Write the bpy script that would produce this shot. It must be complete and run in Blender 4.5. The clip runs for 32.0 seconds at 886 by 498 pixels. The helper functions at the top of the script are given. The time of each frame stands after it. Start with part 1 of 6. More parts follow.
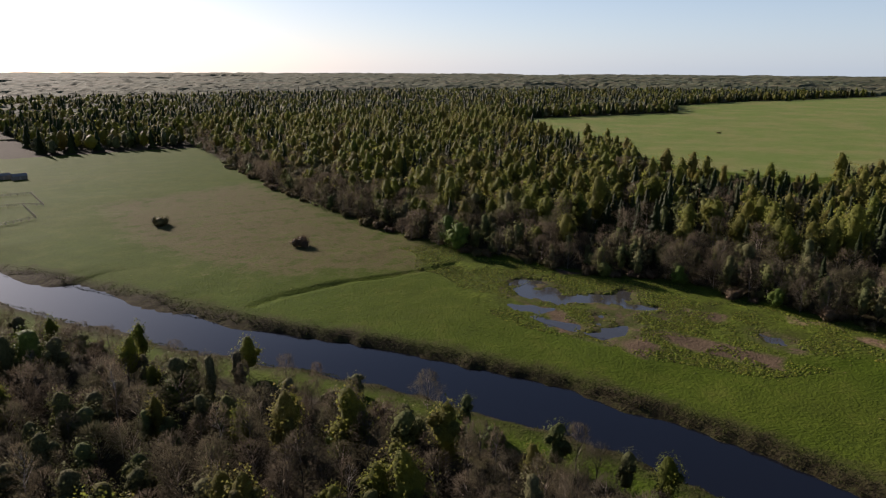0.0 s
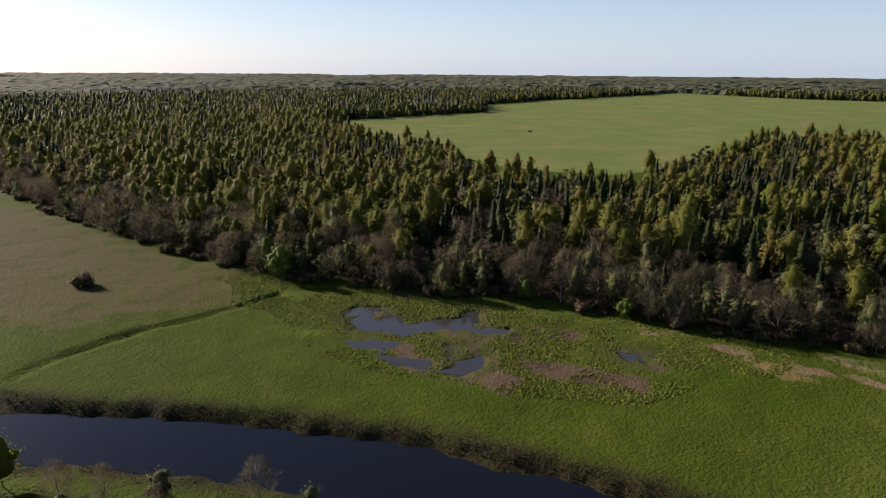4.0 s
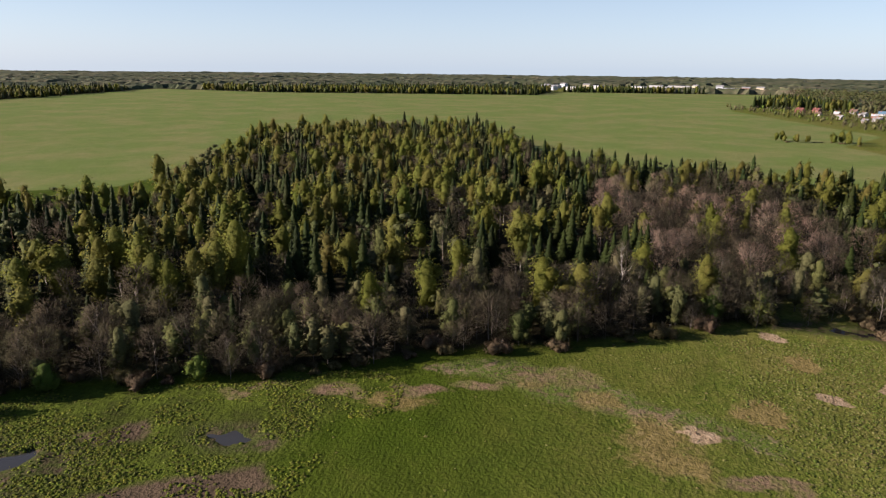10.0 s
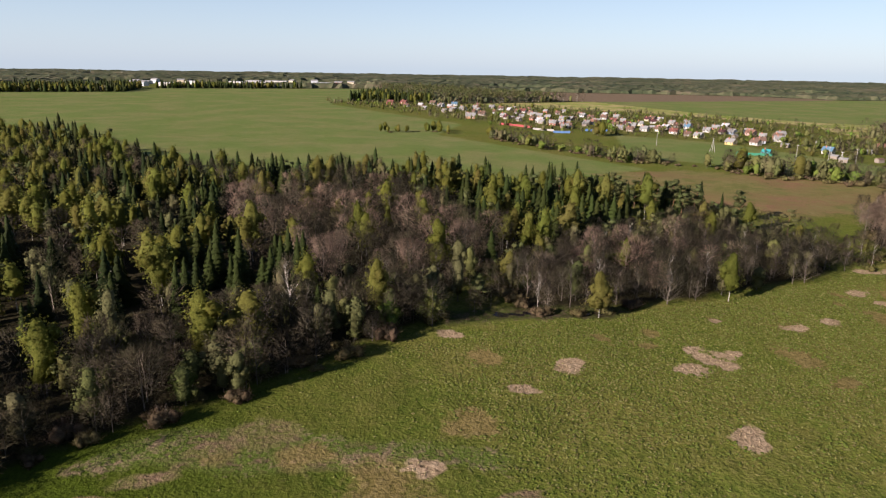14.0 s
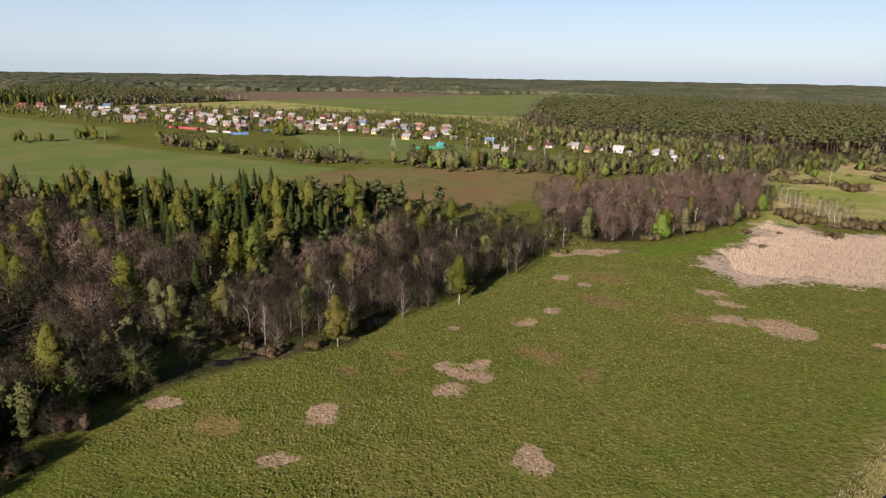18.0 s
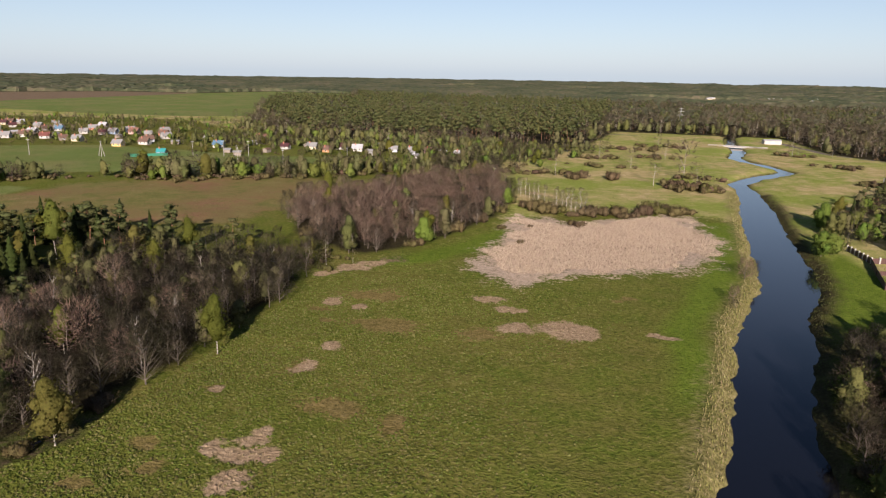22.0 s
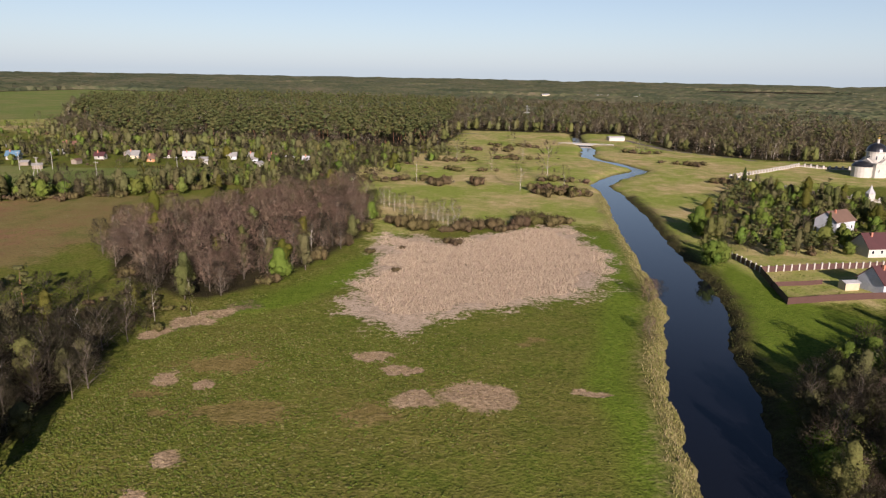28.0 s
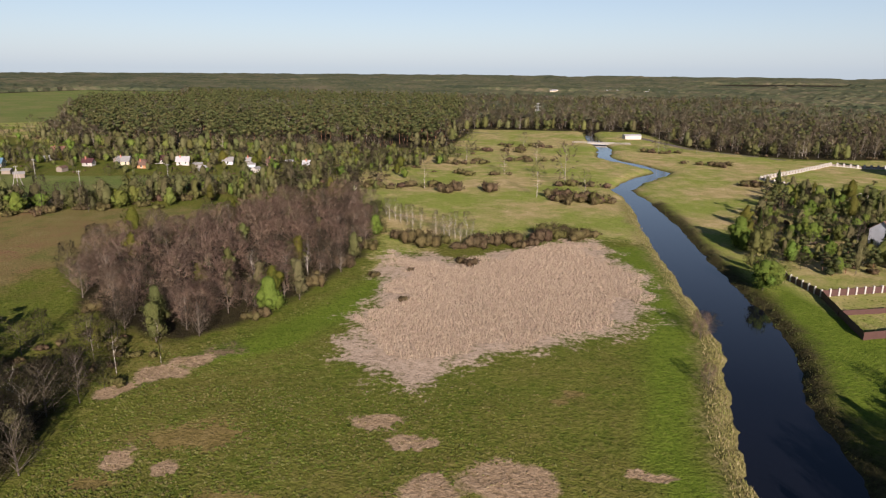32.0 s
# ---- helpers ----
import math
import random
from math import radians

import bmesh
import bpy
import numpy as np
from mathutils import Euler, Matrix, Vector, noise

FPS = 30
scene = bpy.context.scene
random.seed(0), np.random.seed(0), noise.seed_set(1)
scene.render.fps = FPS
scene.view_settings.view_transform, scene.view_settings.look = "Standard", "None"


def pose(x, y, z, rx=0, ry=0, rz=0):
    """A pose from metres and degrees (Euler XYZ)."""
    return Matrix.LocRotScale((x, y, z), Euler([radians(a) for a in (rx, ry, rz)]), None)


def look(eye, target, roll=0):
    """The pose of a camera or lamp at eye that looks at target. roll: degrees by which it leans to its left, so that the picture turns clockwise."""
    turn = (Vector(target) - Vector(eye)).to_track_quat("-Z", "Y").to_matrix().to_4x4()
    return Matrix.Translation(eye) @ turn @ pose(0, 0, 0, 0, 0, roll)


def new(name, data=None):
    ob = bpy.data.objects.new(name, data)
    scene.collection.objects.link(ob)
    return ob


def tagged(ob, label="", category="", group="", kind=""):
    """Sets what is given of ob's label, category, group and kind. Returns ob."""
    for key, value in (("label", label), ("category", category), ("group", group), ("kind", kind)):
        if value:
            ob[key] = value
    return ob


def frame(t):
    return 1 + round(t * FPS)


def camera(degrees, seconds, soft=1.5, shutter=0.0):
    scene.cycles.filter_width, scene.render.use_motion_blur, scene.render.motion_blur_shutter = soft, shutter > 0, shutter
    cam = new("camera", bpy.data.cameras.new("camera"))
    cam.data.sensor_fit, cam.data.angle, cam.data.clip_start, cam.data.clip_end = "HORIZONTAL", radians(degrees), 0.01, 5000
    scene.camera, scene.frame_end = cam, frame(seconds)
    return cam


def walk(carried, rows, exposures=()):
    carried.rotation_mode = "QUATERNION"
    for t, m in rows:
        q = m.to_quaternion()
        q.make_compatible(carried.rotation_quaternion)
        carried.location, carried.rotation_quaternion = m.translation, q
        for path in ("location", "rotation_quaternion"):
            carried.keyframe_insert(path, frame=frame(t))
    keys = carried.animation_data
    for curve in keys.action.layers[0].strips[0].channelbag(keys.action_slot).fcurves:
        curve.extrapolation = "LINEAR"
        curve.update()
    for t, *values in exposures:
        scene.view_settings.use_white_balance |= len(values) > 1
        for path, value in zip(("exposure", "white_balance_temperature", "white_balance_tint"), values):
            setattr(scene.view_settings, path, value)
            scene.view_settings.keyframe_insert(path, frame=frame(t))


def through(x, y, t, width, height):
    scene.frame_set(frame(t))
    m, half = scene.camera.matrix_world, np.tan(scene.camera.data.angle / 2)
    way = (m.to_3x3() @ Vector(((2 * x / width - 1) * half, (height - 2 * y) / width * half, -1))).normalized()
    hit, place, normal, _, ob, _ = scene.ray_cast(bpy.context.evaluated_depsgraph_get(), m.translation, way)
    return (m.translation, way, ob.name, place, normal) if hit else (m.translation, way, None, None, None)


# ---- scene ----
cam = camera(65.7, 32.0, soft=1.25)
PATH = [
    (0, (-11.89, -0.69, 58.45), (33.49, 84.69, 32.94), 0.28),
    (0.5, (-10.35, 2.24, 58.39), (36.51, 86.83, 32.91), 0.30),
    (1, (-8.82, 5.24, 58.32), (40.16, 88.62, 32.85), 0.30),
    (1.5, (-7.31, 8.18, 58.25), (44.28, 89.97, 32.80), 0.31),
    (2, (-5.87, 10.95, 58.16), (48.62, 90.86, 32.76), 0.30),
    (2.5, (-4.54, 13.57, 58.06), (53.06, 91.29, 32.72), 0.28),
    (4.5, (0.66, 23.48, 58.55), (70.25, 90.67, 33.21), 0.44),
    (5, (2.42, 26.12, 58.51), (75.29, 89.76, 33.21), 0.43),
    (5.5, (4.34, 28.84, 58.42), (80.30, 88.76, 33.13), 0.44),
    (6, (6.32, 31.42, 58.35), (85.18, 87.46, 33.06), 0.45),
    (6.5, (8.48, 33.77, 58.27), (90.13, 85.66, 32.98), 0.43),
    (7, (10.75, 36.04, 58.18), (95.28, 83.09, 32.88), 0.44),
    (7.5, (13.03, 38.40, 58.14), (100.48, 79.73, 32.79), 0.47),
    (8, (15.30, 40.68, 58.11), (105.36, 75.95, 32.70), 0.51),
    (8.5, (17.74, 42.85, 57.95), (109.91, 72.14, 32.53), 0.55),
    (9, (20.24, 44.83, 57.79), (114.18, 67.87, 32.38), 0.62),
    (9.5, (22.95, 46.65, 57.64), (118.30, 62.87, 32.23), 0.67),
    (10, (25.86, 48.28, 57.49), (122.16, 57.26, 32.08), 0.64),
    (10.5, (28.53, 49.65, 57.42), (125.24, 51.54, 32.02), 0.61),
    (11, (30.85, 50.78, 57.56), (127.44, 45.83, 32.16), 0.63),
    (11.5, (33.32, 51.77, 57.69), (129.31, 39.95, 32.26), 0.68),
    (12, (36.31, 52.72, 57.57), (131.13, 33.69, 32.14), 0.70),
    (12.5, (39.62, 53.54, 57.26), (132.73, 27.38, 31.87), 0.77),
    (13, (42.80, 54.08, 57.07), (133.86, 21.43, 31.72), 0.85),
    (13.5, (45.84, 54.23, 57.03), (134.65, 15.88, 31.67), 0.91),
    (14, (48.92, 54.09, 56.94), (135.21, 10.36, 31.61), 0.95),
    (14.5, (52.14, 53.71, 56.77), (135.56, 4.70, 31.49), 1.00),
    (16.5, (63.57, 51.09, 56.73), (133.44, -15.91, 31.65), 1.05),
    (17, (65.87, 50.52, 57.02), (131.76, -20.42, 31.98), 0.98),
    (17.5, (68.48, 49.40, 57.03), (130.03, -25.35, 32.06), 0.97),
    (18, (71.22, 47.74, 56.93), (128.50, -30.36, 32.01), 0.96),
    (18.5, (73.83, 45.78, 56.87), (127.24, -35.01, 32.00), 0.92),
    (19, (76.30, 43.77, 56.84), (125.95, -39.40, 32.00), 0.90),
    (19.5, (78.80, 41.77, 56.85), (124.21, -43.80, 32.02), 0.93),
    (20, (81.22, 39.71, 56.90), (121.97, -48.17, 32.08), 1.00),
    (20.5, (83.38, 37.43, 57.01), (119.35, -52.52, 32.19), 1.03),
    (21, (85.25, 34.87, 57.05), (116.69, -56.76, 32.25), 0.98),
    (21.5, (87.02, 32.23, 56.98), (114.20, -60.77, 32.21), 0.93),
    (22, (88.67, 29.39, 56.93), (111.85, -64.68, 32.16), 0.91),
    (22.5, (90.43, 26.38, 56.90), (110.13, -68.47, 32.10), 0.95),
    (23, (92.13, 23.43, 56.85), (109.21, -71.92, 32.02), 0.97),
    (23.5, (93.57, 20.61, 56.86), (108.23, -75.14, 32.03), 0.98),
    (24, (94.71, 17.86, 56.99), (106.32, -78.32, 32.16), 0.98),
    (24.5, (95.98, 15.15, 57.12), (103.85, -81.40, 32.32), 1.01),
    (25, (97.29, 12.38, 57.16), (101.53, -84.41, 32.39), 1.06),
    (25.5, (98.39, 9.53, 57.09), (99.59, -87.36, 32.37), 1.10),
    (27.5, (101.11, -2.41, 57.64), (102.25, -99.27, 32.79), 1.06),
    (28, (101.56, -5.58, 57.70), (102.77, -102.43, 32.83), 1.06),
    (28.5, (102.03, -8.69, 57.82), (103.30, -105.53, 32.92), 1.07),
    (29, (102.48, -11.78, 57.92), (103.80, -108.62, 33.01), 1.07),
    (29.5, (102.96, -14.94, 57.94), (104.30, -111.78, 33.04), 1.08),
    (30, (103.41, -18.19, 57.86), (104.80, -115.04, 32.99), 1.08),
    (30.5, (103.93, -21.38, 57.72), (105.33, -118.24, 32.90), 1.05),
    (31, (104.43, -24.54, 57.67), (105.84, -121.40, 32.87), 1.04),
    (31.5, (104.88, -27.77, 57.87), (106.33, -124.62, 33.03), 1.09),
    (31.9, (105.26, -30.33, 57.94), (106.71, -127.18, 33.09), 1.09),
    (32, (103.90, -33.00, 58.40), (106.09, -129.70, 33.01), 0.45),
]
EXPOSURES = [(0, 0.9, 6150, 22), (4, 1.05, 6150, 22), (10, 1.2, 6150, 22), (18, 1.05, 6250, 22), (32, 0.92, 6300, 22)]
walk(cam, [(t, look(eye, target, roll)) for t, eye, target, roll in PATH], EXPOSURES)

# ---- light: a low evening sun north of the valley, clear pale sky ----
SUN_ELEV, SUN_AZ = radians(19.5), radians(-12)          # azimuth from +y towards +x
world = bpy.data.worlds.new("sky")
scene.world = world
world.use_nodes = True
wn = world.node_tree
sky = wn.nodes.new("ShaderNodeTexSky")
sky.sky_type, sky.sun_disc = "NISHITA", False
sky.sun_elevation, sky.sun_rotation = SUN_ELEV, SUN_AZ
sky.air_density, sky.dust_density, sky.ozone_density = 1.0, 0.8, 3.0
# a thin veil of haze over the clear sky, thickest towards the horizon
up = wn.nodes.new("ShaderNodeSeparateXYZ")
wn.links.new(wn.nodes.new("ShaderNodeTexCoord").outputs["Generated"], up.inputs[0])
thin = wn.nodes.new("ShaderNodeMapRange")
thin.inputs[1].default_value, thin.inputs[2].default_value, thin.inputs[3].default_value, thin.inputs[4].default_value = 0.0, 0.4, 1.0, 0.0
wn.links.new(up.outputs[2], thin.inputs[0])
veil = wn.nodes.new("ShaderNodeMix")
veil.data_type, veil.blend_type = "RGBA", "ADD"
wn.links.new(thin.outputs[0], veil.inputs[0])
veil.inputs[7].default_value = (6.0, 7.5, 8.4, 1)
wn.links.new(sky.outputs[0], veil.inputs[6])
wn.nodes["Background"].inputs[1].default_value = 0.031
wn.links.new(veil.outputs[2], wn.nodes["Background"].inputs[0])
sun = new("sun", bpy.data.lights.new("sun", "SUN"))
sun.data.energy, sun.data.angle, sun.data.color = 5.0, radians(0.6), (1.0, 0.87, 0.70)
sun_dir = Vector((math.sin(SUN_AZ) * math.cos(SUN_ELEV), math.cos(SUN_AZ) * math.cos(SUN_ELEV), math.sin(SUN_ELEV)))
sun.matrix_world = look(sun_dir * 100, (0, 0, 0))

# ---- materials ----
def material(name):
    m = bpy.data.materials.new(name)
    m.use_nodes = True
    return m, m.node_tree.nodes, m.node_tree.links, m.node_tree.nodes["Principled BSDF"]


def ramp(nodes, links, fac, stops):
    r = nodes.new("ShaderNodeValToRGB")
    while len(r.color_ramp.elements) < len(stops):
        r.color_ramp.elements.new(0.5)
    for e, (p, c) in zip(r.color_ramp.elements, stops):
        e.position, e.color = p, (*c, 1)
    links.new(fac, r.inputs[0])
    return r.outputs[0]


def calc(nodes, links, op, a, b=None, clamp=False):
    n = nodes.new("ShaderNodeMath")
    n.operation, n.use_clamp = op, clamp
    for i, v in enumerate((a, b)):
        if v is None:
            continue
        if isinstance(v, (int, float)):
            n.inputs[i].default_value = v
        else:
            links.new(v, n.inputs[i])
    return n.outputs[0]


def mixed(nodes, links, fac, a, b):
    n = nodes.new("ShaderNodeMix")
    n.data_type = "RGBA"
    if isinstance(fac, float):
        n.inputs[0].default_value = fac
    else:
        links.new(fac, n.inputs[0])
    for i, v in ((6, a), (7, b)):
        if isinstance(v, tuple):
            n.inputs[i].default_value = (*v, 1)
        else:
            links.new(v, n.inputs[i])
    return n.outputs[2]


def tex(nodes, links, scale, detail=4.0, vec=None, rough=0.55):
    n = nodes.new("ShaderNodeTexNoise")
    n.inputs["Scale"].default_value, n.inputs["Detail"].default_value, n.inputs["Roughness"].default_value = scale, detail, rough
    if vec is not None:
        links.new(vec, n.inputs["Vector"])
    return n.outputs[0]


def attr(nodes, name):
    n = nodes.new("ShaderNodeAttribute")
    n.attribute_name = name
    return n.outputs["Fac"]


def bump(nodes, links, height, strength, distance, bsdf):
    b = nodes.new("ShaderNodeBump")
    b.inputs["Strength"].default_value, b.inputs["Distance"].default_value = strength, distance
    links.new(height, b.inputs["Height"])
    links.new(b.outputs[0], bsdf.inputs["Normal"])


def foliage(name, colours, through=0.35, rough=0.6):
    """Leaves or needles: hue by the whole plant and by the single clump, and light let through."""
    m, n, l, b = material(name)
    info = n.new("ShaderNodeObjectInfo").outputs["Random"]
    tree = calc(n, l, "FRACT", calc(n, l, "ADD", info, attr(n, "tint")))
    leaf = n.new("ShaderNodeNewGeometry").outputs["Random Per Island"]
    col = ramp(n, l, tree, [(i / max(1, len(colours) - 1), c) for i, c in enumerate(colours)])
    hsv = n.new("ShaderNodeHueSaturation")
    l.new(col, hsv.inputs["Color"])
    co = n.new("ShaderNodeTexCoord").outputs["Object"]
    spot, fine = tex(n, l, 0.9, 3, co, 0.6), tex(n, l, 3.6, 4, co, 0.7)
    # uneven tone that also colours in the shade of gaps between leaves
    grain = calc(n, l, "ADD", calc(n, l, "MULTIPLY", spot, 0.7), calc(n, l, "MULTIPLY", fine, 1.5))
    l.new(calc(n, l, "ADD", calc(n, l, "MULTIPLY", leaf, 0.35), calc(n, l, "SUBTRACT", grain, 0.28)), hsv.inputs["Value"])
    bump(n, l, calc(n, l, "ADD", spot, fine), 0.7, 0.35, b)
    l.new(calc(n, l, "ADD", calc(n, l, "MULTIPLY", leaf, 0.04), 0.48), hsv.inputs["Hue"])
    l.new(hsv.outputs[0], b.inputs["Base Color"])
    b.inputs["Roughness"].default_value = rough
    b.inputs["Specular IOR Level"].default_value = 0.06
    tr = n.new("ShaderNodeBsdfTranslucent")
    l.new(hsv.outputs[0], tr.inputs[0])
    mx = n.new("ShaderNodeMixShader")
    mx.inputs[0].default_value = through
    l.new(b.outputs[0], mx.inputs[1])
    l.new(tr.outputs[0], mx.inputs[2])
    l.new(mx.outputs[0], n["Material Output"].inputs[0])
    return m


def plain(name, colour, rough=0.7, grain=6.0, vary=0.25, metal=0.0, bumpy=0.0):
    """A painted or built surface with stains at two scales."""
    m, n, l, b = material(name)
    co = n.new("ShaderNodeTexCoord").outputs["Object"]
    a, f = tex(n, l, grain, 5, co), tex(n, l, grain * 0.15, 3, co)
    v = calc(n, l, "ADD", calc(n, l, "MULTIPLY", a, 0.5), calc(n, l, "MULTIPLY", f, 0.5))
    dark, light = tuple(c * (1 - vary) for c in colour), tuple(min(1, c * (1 + vary * 0.6)) for c in colour)
    l.new(ramp(n, l, v, [(0.3, dark), (0.7, light)]), b.inputs["Base Color"])
    b.inputs["Roughness"].default_value, b.inputs["Metallic"].default_value = rough, metal
    if bumpy:
        bump(n, l, a, bumpy, 0.05, b)
    return m


def bark(name, colour, scar, amount):
    m, n, l, b = material(name)
    co = n.new("ShaderNodeTexCoord").outputs["Object"]
    mp = n.new("ShaderNodeMapping")
    mp.inputs["Scale"].default_value = (3, 3, 1.2)
    l.new(co, mp.inputs[0])
    v = tex(n, l, 1.6, 4, mp.outputs[0])
    l.new(ramp(n, l, v, [(amount, scar), (amount + 0.12, colour)]), b.inputs["Base Color"])
    b.inputs["Roughness"].default_value = 0.85
    bump(n, l, v, 0.4, 0.05, b)
    return m


MAT = {
    "birch_leaf": foliage("birch_leaf", [(0.165, 0.172, 0.034), (0.115, 0.132, 0.025), (0.18, 0.17, 0.042), (0.14, 0.155, 0.028), (0.165, 0.145, 0.045)], 0.55),
    "green_leaf": foliage("green_leaf", [(0.075, 0.112, 0.02), (0.106, 0.15, 0.027), (0.125, 0.138, 0.037)], 0.2),
    "twig": foliage("twig", [(0.088, 0.076, 0.054), (0.11, 0.089, 0.063), (0.084, 0.081, 0.045), (0.116, 0.092, 0.065), (0.076, 0.071, 0.049)], 0.4, 0.9),
    "bud_leaf": foliage("bud_leaf", [(0.098, 0.103, 0.04), (0.122, 0.112, 0.057), (0.083, 0.098, 0.033), (0.131, 0.131, 0.045)], 0.25, 0.8),
    "pale_twig": foliage("pale_twig", [(0.17, 0.14, 0.10), (0.2, 0.16, 0.11), (0.155, 0.14, 0.085)], 0.4, 0.9),
    "rose_twig": foliage("rose_twig", [(0.313, 0.223, 0.169), (0.268, 0.194, 0.148), (0.362, 0.248, 0.185), (0.251, 0.201, 0.141)], 0.4, 0.9),
    "needle": foliage("needle", [(0.018, 0.027, 0.006), (0.027, 0.036, 0.008), (0.014, 0.022, 0.006)], 0.05),
    "pine_needle": foliage("pine_needle", [(0.085, 0.095, 0.036), (0.066, 0.08, 0.03), (0.105, 0.105, 0.042)], 0.2),
    "willow": foliage("willow", [(0.117, 0.098, 0.043), (0.109, 0.078, 0.051), (0.117, 0.113, 0.039), (0.129, 0.086, 0.058)], 0.25),
    "birch_bark": bark("birch_bark", (0.4, 0.37, 0.32), (0.06, 0.05, 0.045), 0.42),
    "dark_bark": bark("dark_bark", (0.15, 0.125, 0.10), (0.06, 0.05, 0.04), 0.45),
    "pine_bark": bark("pine_bark", (0.22, 0.105, 0.05), (0.08, 0.055, 0.04), 0.42),
}

# ---- the plan, in metres: x east of the first bank, y up the valley ----
RIVER = [(-150, 372, 8), (-90, 298, 8), (-42, 232, 8.5), (-20, 203, 8.5), (-2, 174, 8.5), (14, 152, 7.5), (32, 132, 7.5), (46, 113, 7.8),
         (58, 94, 8), (67, 76, 7.5), (73, 58, 7.5), (77, 40, 7), (77, 10, 6.5), (73, -25, 6.2), (66, -50, 6.2), (60.5, -75, 7), (57, -98, 6.4),
         (53, -116, 7), (49.5, -134, 7.8), (44.5, -154, 7), (36.5, -178, 7.2), (33.5, -200, 8), (32.5, -216, 7.8), (29.5, -250, 7), (24, -300, 7), (20, -342, 5.5)]
RIVER_FAR = [(20, -342, 5.5), (19, -362, 5), (20, -387, 5), (0, -424, 5), (-22, -454, 4.5), (-10, -490, 5), (2, -522, 5), (-10, -575, 5), (-14, -650, 5), (-20, -700, 5), (-60, -900, 5)]
FOREST_EDGE = [(60, 700), (68, 579), (68, 437), (74, 329), (83, 245), (95, 195), (113, 155), (133, 130), (141, 95), (153, 70), (160, 47), (169, 20), (178, 0), (184, -18)]
FOREST = FOREST_EDGE + [(200, -28), (222, -70), (240, -135), (275, -133), (331, -112), (362, -105), (374, -62), (408, -13), (421, 17), (522, 49), (630, 74),
                        (596, 142), (551, 222), (416, 211), (345, 207), (285, 195), (266, 232), (250, 264), (300, 330), (319, 377), (308, 424), (388, 640), (440, 720)]
ALDER_A = [(176, -32), (170, -50), (168, -74), (167.5, -92), (167, -124), (171, -146), (192, -136), (206, -112), (214, -82), (204, -52), (192, -32)]
ALDER_B = [(163, -166), (153, -179), (145, -196), (137, -218), (131, -243), (132, -290), (138, -312), (150, -340), (187, -310), (202, -262), (219, -228), (202, -192), (182, -176)]
YOUNG = [(181, -20), (200, -30), (224, -68), (240, -120), (238, -150), (205, -165), (192, -138), (206, -112), (212, -80), (203, -52), (190, -36)]
WEST_WOOD = [(-120, 250), (-75, 215), (-35, 190), (-14, 164), (4, 140), (22, 119), (38, 100), (48, 80), (56, 62), (61, 40), (62, 10), (60, -25), (55, -52),
             (50, -72), (46, -96), (40, -116), (33, -128), (22, -137), (5, -150), (-20, -160), (-120, -180), (-160, 30)]
CROP = [(350, 475), (310, 333), (316, 270), (332, 232), (416, 222), (551, 232), (606, 146), (645, 74), (528, 42), (428, 12), (412, -15), (380, -62), (368, -109),
        (340, -150), (345, -200), (351, -233), (400, -225), (565, -200), (650, -270), (980, -240), (1242, -416), (1508, -500), (1514, -41), (1369, 0), (1338, 507),
        (1433, 783), (1084, 790), (993, 794), (795, 769), (676, 651), (566, 657), (445, 663), (392, 650)]
CROP_FAR = [(977, -690), (692, -662), (580, -673), (512, -721), (590, -880), (660, -1042), (575, -1200), (690, -1500), (899, -1500), (943, -1295)]
STRIP = [(386, -520), (470, -655), (455, -700), (512, -725), (700, -660), (980, -692), (960, -430), (760, -575), (540, -635)]
GAP = [(600, -292), (690, -287), (979, -247), (985, -232), (650, -262), (565, -192), (400, -216), (345, -228), (343, -252), (400, -264), (455, -302), (530, -332)]
PLOUGHED = [(1508, -585), (1008, -655), (977, -690), (943, -1295), (1124, -1226), (1368, -768)]
GREEN_VILLAGE = [(452, -300), (400, -262), (345, -292), (300, -322), (240, -345), (190, -380), (210, -405), (330, -385), (440, -395), (520, -350)]
VILLAGE = [(1077, -257), (979, -245), (690, -285), (600, -290), (530, -330), (455, -395), (330, -385), (200, -405), (150, -410), (150, -470), (220, -500), (386, -520),
           (460, -650), (540, -640), (760, -580), (959, -430)]
TOWN = [(1514, -41), (1763, -366), (1508, -585), (1650, -700), (2100, -420), (2000, 60)]
VALLEY = [(129, -228), (135, -300), (150, -345), (175, -400), (150, -440), (110, -560), (95, -660), (89, -720), (-70, -720), (-75, -575), (-125, -515), (-200, -525),
          (-210, -420), (-100, -390), (-70, -330), (-60, -250), (-70, -180), (14, -182), (24, -264), (62, -276), (110, -262)]
HEATH = [(349, -190), (343, -248), (278, -299), (246, -309), (214, -313), (192, -308), (206, -262), (223, -222), (226, -196), (271, -182)]
BROWN_MEADOW = [(-5, 333), (66, 365), (74, 300), (84, 235), (93, 192), (76, 180), (52, 188), (38, 190), (25, 208), (3, 255)]
REED = [(126, -250), (125.5, -206), (128, -180), (127, -165), (122, -158), (112, -153), (104, -159), (96, -169), (86, -170), (77, -177), (66, -182), (58, -191), (51, -215), (49, -230), (54, -240), (54, -268), (66, -270), (86, -254), (105, -240), (115, -246)]
WETLAND = [(84, 200), (95, 180), (112, 157), (132, 131), (139, 100), (147, 84), (140, 70), (122, 80), (106, 84), (92, 98), (84, 118), (78, 140), (78, 180)]
